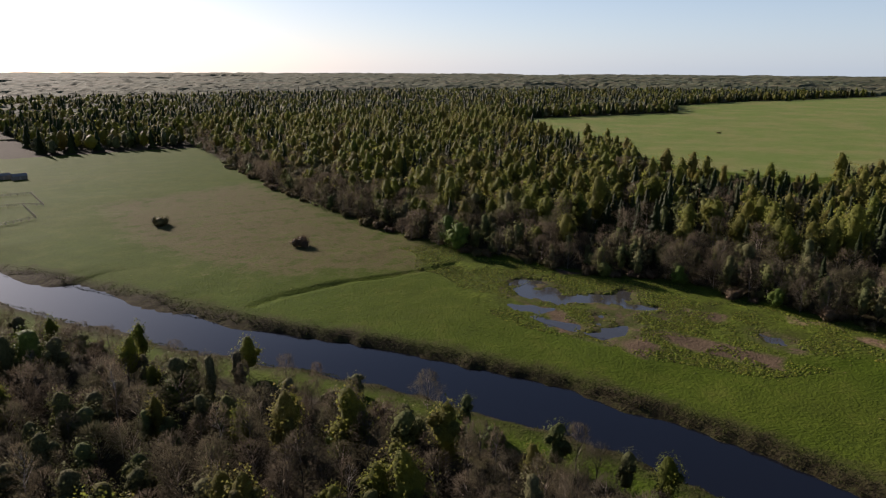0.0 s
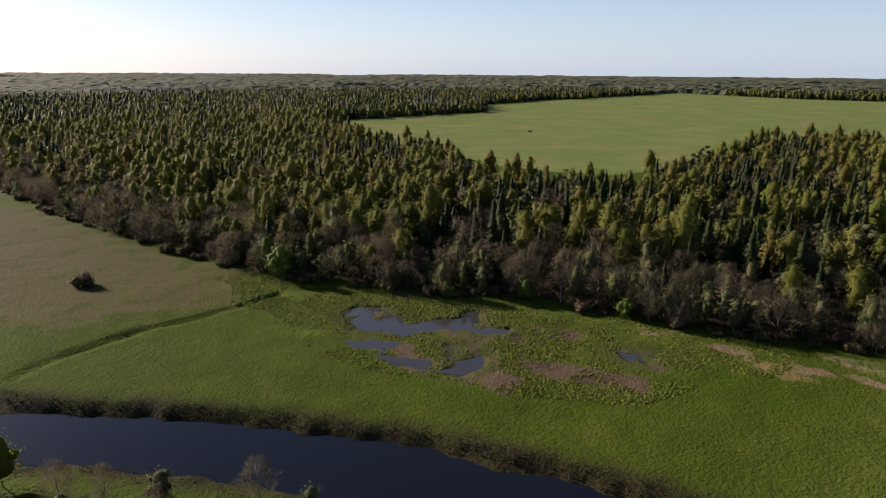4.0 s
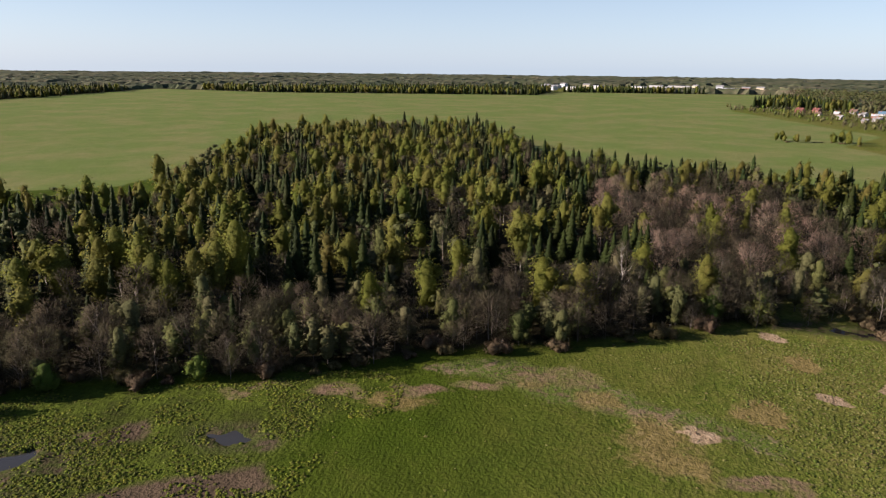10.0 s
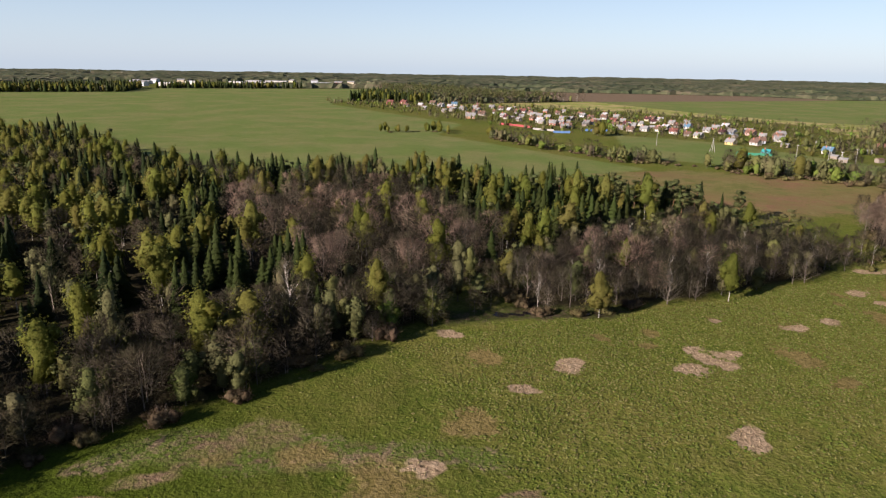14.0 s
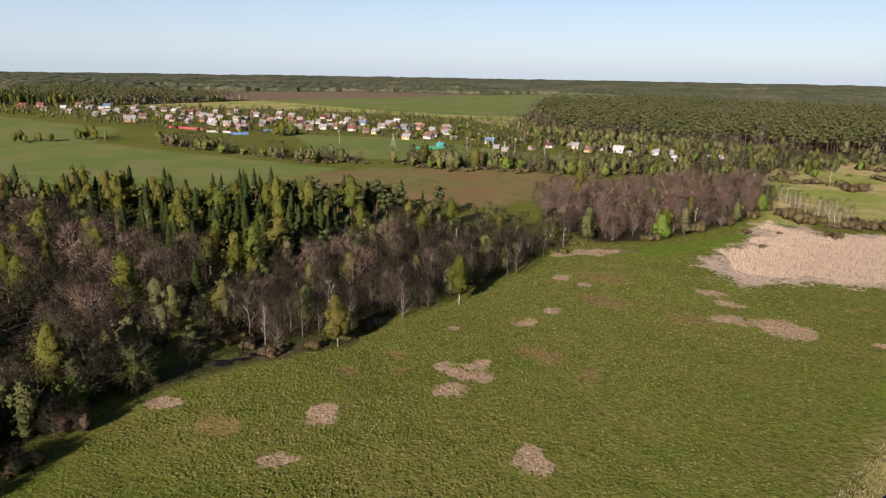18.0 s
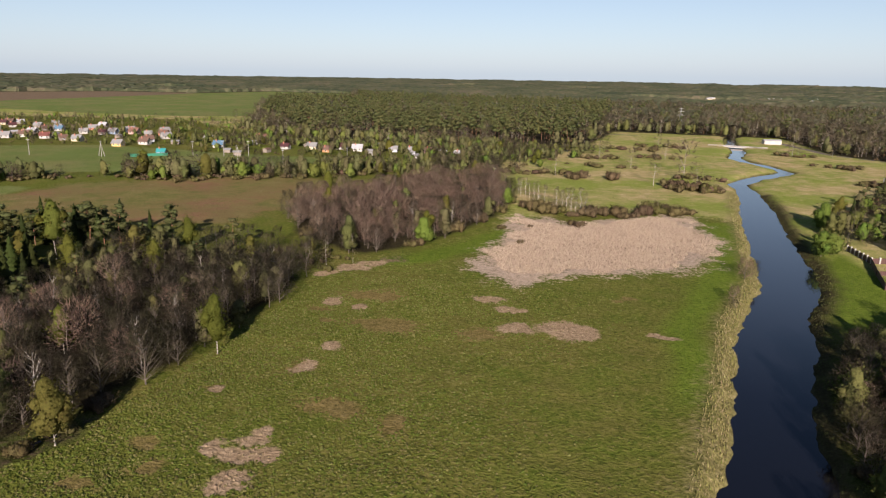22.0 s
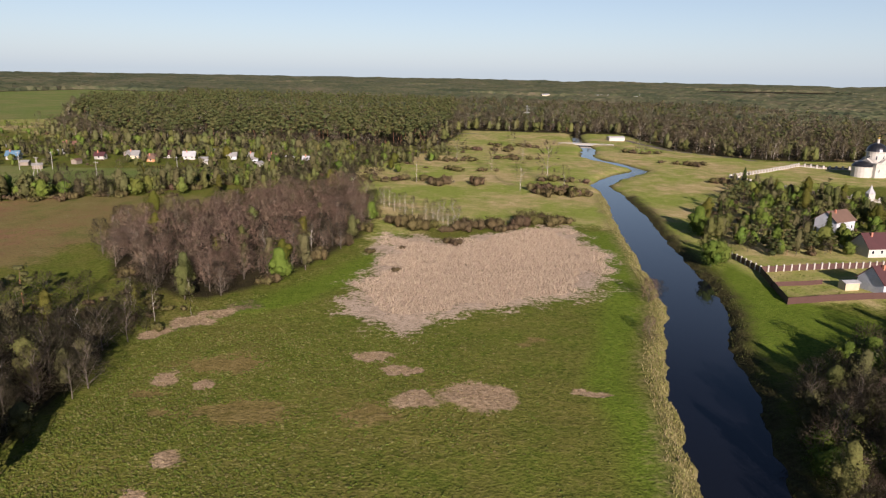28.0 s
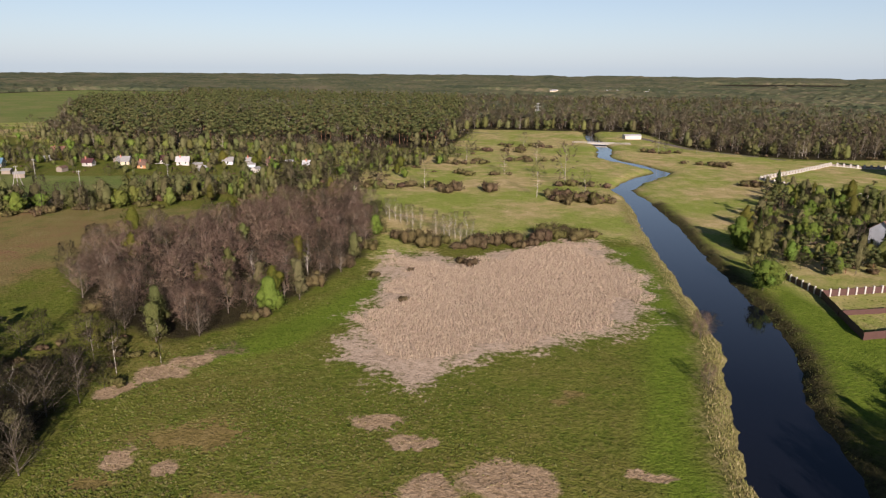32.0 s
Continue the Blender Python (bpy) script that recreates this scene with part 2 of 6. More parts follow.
PONDS = [[(93.2, 156.4), (98.4, 157.3), (101.8, 149.0), (98.3, 137.3), (102.6, 136.5), (109.9, 132.7), (116.5, 135.5), (116.8, 130.9), (111.5, 125.0), (113.7, 119.4), (113.6, 112.9), (108.5, 112.0), (106.4, 123.7), (103.3, 129.7), (98.7, 133.2), (93.5, 133.7), (89.1, 144.8), (90.7, 153.0)],
         [(97.6, 123.7), (102.9, 118.0), (100.1, 111.7), (93.6, 109.1), (87.3, 109.3), (85.9, 114.0), (90.3, 112.5), (93.3, 117.7)],
         [(121.8, 95.9), (123.3, 88.7), (120.1, 86.6), (118.9, 91.2)],
         [(184, -16), (181, -32), (176, -44), (171, -53), (169, -51), (174, -42), (178.6, -31), (181.6, -16)],
         [(-90, 690), (-60, 700), (-40, 690), (-60, 680)]]
SEDGE = [[(150, 62), (147, 52), (139, 40), (134, 28), (129, 12), (123, 4), (128, 2), (135, 12), (141, 22), (150, 32), (156, 46), (155, 56)],
         [(168, -147), (160, -163), (152, -172), (148, -168), (158, -156), (164, -145)]]
BROWN = [(149.3, 34.9, 4.9, 5.2), (147.6, 43.8, 2.3, 5.0), (144.0, 52.7, 2.2, 5.7), (141.0, 62.7, 2.3, 4.5), (116.8, 9.0, 2.3, 7.0), (114.3, 5.0, 1.9, 2.6), (129.2, 15.2, 1.6, 1.7), (138.4, 77.0, 2.2, 4.3), (139.1, 90.2, 1.9, 5.0), (135.5, 96.0, 1.4, 3.2)]
STRAW = [(144.7, -54.2, 2.5, 3.3), (140.9, -53.7, 2.2, 2.4), (140.4, -59.7, 2.6, 3), (137.7, -54.2, 2.4, 2.7), (138.7, -46, 3.2, 3.4), (149.8, -25.5, 3.3, 2.9), (115, -35.8, 3, 3.4), (145, -86, 2.6, 3.3), (144, -97, 2.8, 3),
         (117.4, -138.8, 4.6, 3.2), (112, -132.6, 2.7, 2.3), (108.5, -131.6, 1.8, 1.4), (95.5, -121.5, 7.2, 4.8), (106.8, -118.5, 5.6, 3.8), (75, -123.7, 3.6, 1.6), (146.4, -122.5, 2.2, 1.8), (155, -125, 3.2, 2.6), (166, -147, 3.5, 3.5),
         (162, -154, 5, 4), (158, -161, 4, 3), (174, -11.2, 2.7, 3.2), (129.8, 16.6, 2.4, 2.8), (155.7, -73, 2, 2.4), (144.4, -12.3, 2.2, 2.8)]
FAINT = [(127.3, 23.7, 6.3, 5.5), (140.0, 30.0, 3.8, 3.9), (136.5, 66.7, 2.7, 6.0), (120.6, 20.5, 4.2, 5.1), (159.3, -12.6, 4, 4.6), (136.8, 2.7, 4.5, 4.5), (157.6, -41, 3.4, 3.3), (152, -47.3, 2.6, 2.8), (156.7, -52.8, 2.8, 2.4), (115.4, -113, 4.5, 5.5), (152.5, -112.3, 2.6, 2), (156.5, -119, 2.8, 2.7), (145.4, -86, 4, 3.6),
         (156.6, -73.4, 2.5, 2), (82.3, -150.3, 2.2, 1.6), (85.6, -147, 1.6, 1.8), (121.3, -69, 2.3, 2.8), (137, -112, 9, 5), (146, -132, 8, 4), (146.9, 42.6, 3, 3), (133, -72, 6, 4)]
FRESH = [[(150, -176), (140, -192), (128, -222), (122, -218), (128, -188), (140, -168), (156, -158)], [(60, -90), (66, -130), (50, -180), (42, -220), (36, -262), (52, -262), (58, -190), (74, -130), (74, -90)], [(36, -140), (30, -165), (22, -205), (12, -222), (6, -185), (-8, -168), (15, -150)]]
MUD = [[(139.5, 26.6), (140.0, 24.0), (134.7, 21.0), (131.8, 22.4), (133.8, 26.6)], [(132, 25), (135, 27.5), (139.5, 24), (136.5, 20.5), (132.5, 21.5)], [(85.4, 148.3), (87.1, 135.7), (91.1, 131.1), (88.1, 115.5), (85.0, 113.9), (81.6, 117.8), (86.1, 127.8), (85.5, 139.6)], [(103.2, 106.9), (113.9, 83.3), (108.5, 79.9), (100.1, 95.6), (97.6, 109.8), (94.7, 99.1), (87.8, 96.0), (87.3, 99.5), (90.3, 110.1)], [(118.3, 115.5), (125.0, 106.6), (118.5, 104.2), (115.3, 112.0)], [(111.6, 160.1), (116.0, 151.6), (109.9, 153.8)], [(103.4, 131.2), (106.3, 122.2), (102.9, 116.6), (97.8, 123.2)]]
DITCH = [(23, 169), (31, 174), (50, 177.5), (74, 177), (88, 179)]
ROAD = [(300, -706), (200, -700), (89, -684), (-4, -672), (-40, -667), (-59, -660), (-75, -575), (-125, -513), (-190, -480), (-300, -440)]


def seg_dist(X, Y, line):
    """Distance of points to a polyline whose third numbers, if any, are half widths to take off."""
    best = np.full(X.shape, 1e9)
    for a, b in zip(line[:-1], line[1:]):
        dx, dy = b[0] - a[0], b[1] - a[1]
        t = np.clip(((X - a[0]) * dx + (Y - a[1]) * dy) / (dx * dx + dy * dy), 0, 1)
        d = np.hypot(X - a[0] - t * dx, Y - a[1] - t * dy)
        if len(a) > 2:
            d = d - (a[2] + t * (b[2] - a[2]))
        best = np.minimum(best, d)
    return best


def inside(X, Y, poly):
    """Signed distance to a polygon, positive inside."""
    d = seg_dist(X, Y, poly + poly[:1])
    odd = np.zeros(X.shape, bool)
    for a, b in zip(poly, poly[1:] + poly[:1]):
        cross = (a[1] > Y) != (b[1] > Y)
        with np.errstate(divide="ignore", invalid="ignore"):
            odd ^= cross & (X < (b[0] - a[0]) * (Y - a[1]) / (b[1] - a[1] + 1e-12) + a[0])
    return np.where(odd, d, -d)


def union(X, Y, polys):
    return np.maximum.reduce([inside(X, Y, p) for p in polys])


GRID = np.random.RandomState(7).rand(256, 256)


def wob(X, Y, size):
    """Smooth value noise between -1 and 1 with lumps of that size."""
    x, y = X / size, Y / size
    xi, yi = np.floor(x).astype(int), np.floor(y).astype(int)
    u, v = x - xi, y - yi
    u, v = u * u * (3 - 2 * u), v * v * (3 - 2 * v)
    g = lambda a, b: GRID[(xi + a) % 256, (yi + b) % 256]
    return 2 * ((g(0, 0) * (1 - u) + g(1, 0) * u) * (1 - v) + (g(0, 1) * (1 - u) + g(1, 1) * u) * v) - 1


def level(X, Y):
    """The lie of the land without banks: a valley side that rises eastwards."""
    r = np.hypot(X - 60, Y)
    base = 0.0087 * np.clip(X - 100, -330, 1500) - 0.0011 * np.clip(Y, -1500, 1500)
    far = np.clip((r - 1500) / 3300, 0, 1)
    return base * (1 - far) + 14 * far


def water_level(X, Y):
    return level(X, Y) - 1.5


def height(X, Y):
    z = level(X, Y) + 0.22 * wob(X, Y, 17) + 0.10 * wob(X, Y, 4.1)
    d = np.minimum(seg_dist(X, Y, RIVER), seg_dist(X, Y, RIVER_FAR)) + 0.8 * wob(X, Y, 6) + 0.5 * wob(X, Y, 2.3)
    bank = np.clip(d / 3.4, -1, 1)
    cut = np.where(bank > 0, -1.7 * (1 - bank) ** 1.3, -1.7 + 1.2 * bank)
    z = z + np.where(d < 3.4, cut + 0.25 * wob(X, Y, 1.9) * (np.abs(bank) < 1), 0)
    p = union(X, Y, PONDS) + 0.9 * wob(X, Y, 4.1) + 1.1 * wob(X, Y, 1.9)
    z = z - np.clip((p + 0.9) / 1.5, 0, 1) * (0.5 + 0.3 * wob(X, Y, 5.3) + 0.28 * wob(X + 31, Y, 2.4))
    ditch = seg_dist(X, Y, DITCH) + 0.4 * wob(X, Y, 5)
    z = z - 0.9 * np.clip(1 - ditch / 1.6, 0, 1)
    return z


def ground_z(x, y):
    return float(height(np.array([x], float), np.array([y], float))[0])


def make_mesh(name, V, F, mats, midx=None, smooth=False, floats=None, normals=None):
    """A mesh from arrays of places and triangles or quads."""
    me = bpy.data.meshes.new(name)
    V, F = np.asarray(V, np.float32), np.asarray(F, np.int32)
    k = F.shape[1]
    me.vertices.add(len(V))
    me.vertices.foreach_set("co", V.ravel())
    me.loops.add(F.size)
    me.loops.foreach_set("vertex_index", F.ravel())
    me.polygons.add(len(F))
    me.polygons.foreach_set("loop_start", np.arange(0, F.size, k, dtype=np.int32))
    for m in mats:
        me.materials.append(m)
    if midx is not None:
        me.polygons.foreach_set("material_index", np.asarray(midx, np.int32))
    me.polygons.foreach_set("use_smooth", np.full(len(F), smooth))
    for key, values in (floats or {}).items():
        me.attributes.new(key, "FLOAT", "POINT").data.foreach_set("value", np.asarray(values, np.float32))
    me.update(calc_edges=True)
    if normals is not None:
        me.attributes.new("custom_normal", "FLOAT_VECTOR", "POINT").data.foreach_set("vector", np.asarray(normals, np.float32).ravel())
    return me


# ---- ground: one sheet, finest where the flight looks, out to the horizon ----
CX, CY = 60.0, 10.0
az = np.radians(np.r_[np.arange(-14, 228, 0.46), np.arange(228, 346, 3.0)])
rad = np.r_[np.arange(2, 40, 4), np.arange(40, 300, 1.4), 300 * 1.018 ** np.arange(0, 157)]
A, R = np.meshgrid(az, rad)
GX, GY = CX + R * np.sin(A), CY + R * np.cos(A)
GZ = height(GX, GY)
nr, na = A.shape
i, j = np.meshgrid(np.arange(nr - 1), np.arange(na), indexing="ij")
j2 = (j + 1) % na
GF = np.stack([i * na + j, (i + 1) * na + j, (i + 1) * na + j2, i * na + j2], -1).reshape(-1, 4)[:, ::-1]
gx, gy = GX.ravel(), GY.ravel()


def west_side(X, Y):
    """True on the near bank's side of the river."""
    return X < np.interp(Y, [p[1] for p in RIVER[::-1]], [p[0] for p in RIVER[::-1]])


def patches(X, Y, rows):
    """Ragged patches round centres with two half widths."""
    X, Y = X + 1.6 * wob(X, Y, 4.3) + 0.7 * wob(X, Y, 1.7), Y + 1.6 * wob(X + 90, Y, 4.3) + 0.7 * wob(X + 50, Y, 1.7)
    return np.maximum.reduce([1 - np.hypot((X - x) / a, (Y - y) / b) for x, y, a, b in rows])


straw = patches(gx, gy, STRAW)
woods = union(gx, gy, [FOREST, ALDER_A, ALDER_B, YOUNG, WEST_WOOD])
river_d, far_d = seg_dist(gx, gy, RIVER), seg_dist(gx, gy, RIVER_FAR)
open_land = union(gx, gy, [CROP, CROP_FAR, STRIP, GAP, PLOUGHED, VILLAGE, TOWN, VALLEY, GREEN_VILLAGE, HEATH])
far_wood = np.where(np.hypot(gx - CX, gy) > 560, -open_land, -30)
fields = {
    "crop": union(gx, gy, [CROP, GREEN_VILLAGE, CROP_FAR]) / 10, "heath": inside(gx, gy, HEATH) / 8, "brown": inside(gx, gy, BROWN_MEADOW) / 10,
    "plough": inside(gx, gy, PLOUGHED) / 20, "reed": inside(gx, gy, REED) / 6, "wet": inside(gx, gy, WETLAND) / 6, "sedge": union(gx, gy, SEDGE) / 3,
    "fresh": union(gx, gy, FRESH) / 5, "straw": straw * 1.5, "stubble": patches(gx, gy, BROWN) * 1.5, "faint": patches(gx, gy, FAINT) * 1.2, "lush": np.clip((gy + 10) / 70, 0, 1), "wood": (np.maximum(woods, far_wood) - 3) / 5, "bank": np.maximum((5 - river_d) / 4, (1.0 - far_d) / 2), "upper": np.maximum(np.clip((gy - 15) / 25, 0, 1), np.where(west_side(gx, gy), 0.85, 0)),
    "road": (3.2 - seg_dist(gx, gy, ROAD)) / 2, "pond": (union(gx, gy, PONDS) + 3.2) / 3, "mud": union(gx, gy, MUD) / 2, "valley": union(gx, gy, [VALLEY, STRIP]) / 20,
}


def ground_material():
    m, n, l, b = material("ground")
    co = n.new("ShaderNodeTexCoord").outputs["Object"]
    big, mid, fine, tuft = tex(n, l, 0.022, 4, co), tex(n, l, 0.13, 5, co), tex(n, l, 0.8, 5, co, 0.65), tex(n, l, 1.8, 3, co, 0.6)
    edge = calc(n, l, "ADD", calc(n, l, "MULTIPLY", calc(n, l, "SUBTRACT", mid, 0.5), 2.4), calc(n, l, "MULTIPLY", calc(n, l, "SUBTRACT", fine, 0.5), 2.0))

    def zone(name, sharp=2.0, spread=1.0):
        s = calc(n, l, "ADD", attr(n, name), calc(n, l, "MULTIPLY", edge, spread))
        return calc(n, l, "ADD", calc(n, l, "MULTIPLY", s, sharp), 0.5, True)

    def tone(fac, *cols):
        return ramp(n, l, fac, [(0.28 + 0.44 * k / (len(cols) - 1), c) for k, c in enumerate(cols)])

    # three noises give the sward its grain; zones of the plan give it its kind
    patch = calc(n, l, "ADD", calc(n, l, "MULTIPLY", mid, 0.6), calc(n, l, "MULTIPLY", fine, 0.4))
    olive = mixed(n, l, calc(n, l, "ADD", calc(n, l, "MULTIPLY", calc(n, l, "SUBTRACT", big, 0.5), 3.0), calc(n, l, "MULTIPLY", calc(n, l, "SUBTRACT", mid, 0.36), 3.0), True),
                  tone(fine, (0.055, 0.085, 0.012), (0.104, 0.128, 0.022), (0.165, 0.168, 0.042)), tone(fine, (0.08, 0.09, 0.019), (0.142, 0.138, 0.034), (0.22, 0.19, 0.07)))
    green = mixed(n, l, calc(n, l, "MULTIPLY", calc(n, l, "SUBTRACT", big, 0.3), 2.0, True), tone(patch, (0.026, 0.047, 0.004), (0.046, 0.074, 0.006), (0.07, 0.092, 0.012)),
                  tone(patch, (0.034, 0.05, 0.006), (0.056, 0.076, 0.009), (0.085, 0.09, 0.018)))
    # up-valley grass: fresh, with its glow against the sun put into the green
    c = mixed(n, l, calc(n, l, "ADD", attr(n, "lush"), calc(n, l, "MULTIPLY", edge, 0.25), True), olive, green)
    large = calc(n, l, "MULTIPLY", calc(n, l, "SUBTRACT", calc(n, l, "ADD", calc(n, l, "MULTIPLY", big, 0.7), calc(n, l, "MULTIPLY", mid, 0.3)), 0.42), 6.0, True)
    c = mixed(n, l, zone("valley", 3, 0.5), c, mixed(n, l, large, tone(fine, (0.151, 0.209, 0.034), (0.216, 0.267, 0.054), (0.295, 0.302, 0.09)), tone(patch, (0.244, 0.23, 0.086), (0.374, 0.309, 0.144), (0.548, 0.432, 0.251))))
    c = mixed(n, l, zone("fresh", 1.0, 0.8), c, tone(fine, (0.075, 0.119, 0.014), (0.112, 0.163, 0.02), (0.144, 0.181, 0.03)))
    c = mixed(n, l, zone("crop", 3, 0.15), c, mixed(n, l, calc(n, l, "MULTIPLY", calc(n, l, "SUBTRACT", big, 0.42), 5.0, True), tone(patch, (0.108, 0.156, 0.039), (0.13, 0.176, 0.048), (0.154, 0.187, 0.064)), tone(patch, (0.149, 0.171, 0.055), (0.176, 0.187, 0.068), (0.204, 0.198, 0.088))))
    c = mixed(n, l, calc(n, l, "MULTIPLY", zone("brown", 1.0, 1.6), 0.75), c, tone(patch, (0.05, 0.04, 0.022), (0.06, 0.075, 0.016), (0.105, 0.078, 0.045), (0.07, 0.085, 0.02), (0.15, 0.115, 0.075)))
    c = mixed(n, l, zone("heath", 1.2, 0.8), c, mixed(n, l, large, tone(patch, (0.098, 0.115, 0.03), (0.161, 0.155, 0.052), (0.253, 0.196, 0.098)), tone(patch, (0.138, 0.076, 0.048), (0.23, 0.129, 0.078), (0.172, 0.149, 0.057), (0.31, 0.207, 0.127))))
    c = mixed(n, l, zone("plough", 3, 0.1), c, tone(mid, (0.15, 0.11, 0.075), (0.20, 0.15, 0.10)))
    # wood floor: dark litter with the trees' shade put into its colour
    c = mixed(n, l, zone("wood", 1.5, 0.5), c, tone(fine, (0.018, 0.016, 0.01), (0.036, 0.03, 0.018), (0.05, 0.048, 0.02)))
    c = mixed(n, l, zone("wet", 1.2, 0.9), c, tone(patch, (0.035, 0.03, 0.013), (0.045, 0.055, 0.012), (0.06, 0.08, 0.012), (0.085, 0.115, 0.015), (0.11, 0.135, 0.02)))
    c = mixed(n, l, zone("mud", 1.2, 0.9), c, tone(patch, (0.045, 0.034, 0.022), (0.082, 0.06, 0.04), (0.115, 0.083, 0.055), (0.06, 0.075, 0.018)))
    c = mixed(n, l, zone("sedge", 1.4, 1.0), c, tone(patch, (0.045, 0.038, 0.02), (0.15, 0.105, 0.066), (0.075, 0.115, 0.016), (0.2, 0.145, 0.095), (0.085, 0.12, 0.018)))
    c = mixed(n, l, zone("reed", 1.2, 2.0), c, tone(fine, (0.28, 0.225, 0.155), (0.42, 0.335, 0.255), (0.52, 0.425, 0.335)))
    c = mixed(n, l, calc(n, l, "MULTIPLY", zone("faint", 1.4, 0.6), 0.75), c, tone(fine, (0.12, 0.095, 0.03), (0.2, 0.145, 0.06), (0.26, 0.195, 0.095)))
    c = mixed(n, l, zone("stubble", 1.8, 0.8), c, tone(patch, (0.09, 0.062, 0.038), (0.19, 0.128, 0.085), (0.12, 0.125, 0.035), (0.27, 0.195, 0.135)))
    c = mixed(n, l, zone("straw", 2.2, 0.55), c, tone(fine, (0.2, 0.15, 0.085), (0.32, 0.235, 0.15), (0.42, 0.325, 0.215)))
    c = mixed(n, l, zone("pond", 1.2, 1.0), c, tone(patch, (0.03, 0.024, 0.016), (0.07, 0.052, 0.034), (0.05, 0.065, 0.015), (0.1, 0.074, 0.05), (0.09, 0.125, 0.02)))
    # upper and west banks: soil and dark grass with bank shade in the colour
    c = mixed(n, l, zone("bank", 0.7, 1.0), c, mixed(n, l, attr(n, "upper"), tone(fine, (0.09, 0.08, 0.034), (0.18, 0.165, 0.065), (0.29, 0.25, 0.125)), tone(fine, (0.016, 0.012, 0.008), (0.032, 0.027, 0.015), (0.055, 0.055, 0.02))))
    c = mixed(n, l, zone("road", 4, 0.05), c, (0.16, 0.14, 0.12))
    # dark blots stand for the shade between tufts, put into the colour
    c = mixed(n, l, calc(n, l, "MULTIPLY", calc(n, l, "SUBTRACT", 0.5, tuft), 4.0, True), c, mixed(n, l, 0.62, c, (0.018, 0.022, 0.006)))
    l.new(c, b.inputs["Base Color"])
    b.inputs["Roughness"].default_value = 0.9
    b.inputs["Specular IOR Level"].default_value = 0.02
    bump(n, l, calc(n, l, "ADD", fine, tuft), 0.8, 0.3, b)
    return m


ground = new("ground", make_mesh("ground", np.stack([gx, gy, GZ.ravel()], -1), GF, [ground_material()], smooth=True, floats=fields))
tagged(ground, "flat valley meadow of rough spring grass with brown sedge patches", "ground", kind="structure")


def water_material(name="water", body=(0.006, 0.007, 0.011), gloss=0.62):
    m, n, l, b = material(name)
    co = n.new("ShaderNodeTexCoord").outputs["Object"]
    b.inputs["Base Color"].default_value = (*body, 1)
    b.inputs["Specular IOR Level"].default_value = gloss
    b.inputs["Roughness"].default_value = 0.06
    b.inputs["IOR"].default_value = 1.33
    r = calc(n, l, "ADD", tex(n, l, 1.4, 4, co), calc(n, l, "MULTIPLY", tex(n, l, 0.25, 2, co), 0.8))
    bump(n, l, r, 0.05, 0.05, b)
    return m


WATER = water_material()
POOL = water_material("pool_water", (0.04, 0.04, 0.038), 1.0)


def ribbon(name, line, extra, label, lift=-1.5):
    """A water surface along a line of centres and half widths, a little under its banks."""
    pts = []
    for a, b in zip(line[:-1], line[1:]):
        k = max(1, int(math.dist(a[:2], b[:2]) / 6))
        pts += [tuple(a[q] + (b[q] - a[q]) * s / k for q in range(3)) for s in range(k)]
    pts.append(line[-1])
    P = np.array(pts, float)
    T = np.gradient(P[:, :2], axis=0)
    T /= np.linalg.norm(T, axis=1)[:, None]
    N = np.stack([T[:, 1], -T[:, 0]], 1)
    z = level(P[:, 0], P[:, 1]) + lift
    rows = [np.c_[P[:, :2] + N * (P[:, 2:] + extra) * s, z] for s in (-1, -0.33, 0.33, 1)]
    V = np.stack(rows, 1).reshape(-1, 3)
    F = [(4 * a + q, 4 * a + q + 1, 4 * a + q + 5, 4 * a + q + 4) for a in range(len(P) - 1) for q in range(3)]
    return tagged(new(name, make_mesh(name, V, F, [WATER], smooth=True)), label, "water", kind="structure")


ribbon("river_water", RIVER, 3.5, "dark slow river between grassy banks reflecting the sky")
ribbon("river_water_far", RIVER_FAR, 3.0, "blue winding river reach running towards the road bridge")
for k, poly in enumerate(PONDS):
    P = np.array(poly, float)
    lo, hi = P.min(0) - 3, P.max(0) + 3
    c = (lo + hi) / 2
    a = np.arange(20) * 2 * math.pi / 20
    ring = c + (hi - lo) * 0.66 * np.stack([np.cos(a), np.sin(a)], -1)
    z = float(level(np.array([c[0]]), np.array([c[1]]))[0]) - 0.34
    V = np.r_[[[c[0], c[1], z]], np.c_[ring, np.full(20, z)]]
    F = [(0, 1 + q, 1 + (q + 1) % 20) for q in range(20)]
    tagged(new("pond_water", make_mesh("pond_water", V, F, [POOL if k < 3 else WATER])), "shallow marsh pool among sedge tussocks", "water", kind="structure")

# ---- plants: templates as arrays, then things and woods made from them ----
def tube(p, q, r0, r1, sides=4):
    p, q = np.array(p, float), np.array(q, float)
    d = (q - p) / (np.linalg.norm(q - p) + 1e-9)
    u = np.cross(d, (0.31, 0.9, 0.2))
    u /= np.linalg.norm(u)
    v = np.cross(d, u)
    a = np.arange(sides) * 2 * math.pi / sides
    ring = np.cos(a)[:, None] * u + np.sin(a)[:, None] * v
    V = np.r_[p + ring * r0, q + ring * r1]
    F = []
    for k in range(sides):
        n = (k + 1) % sides
        F += [(k, n, sides + n), (k, sides + n, sides + k)]
    return V, np.array(F)


def join(pieces):
    V, F, n = [], [], 0
    for v, f in pieces:
        V.append(v)
        F.append(f + n)
        n += len(v)
    return np.concatenate(V), np.concatenate(F)


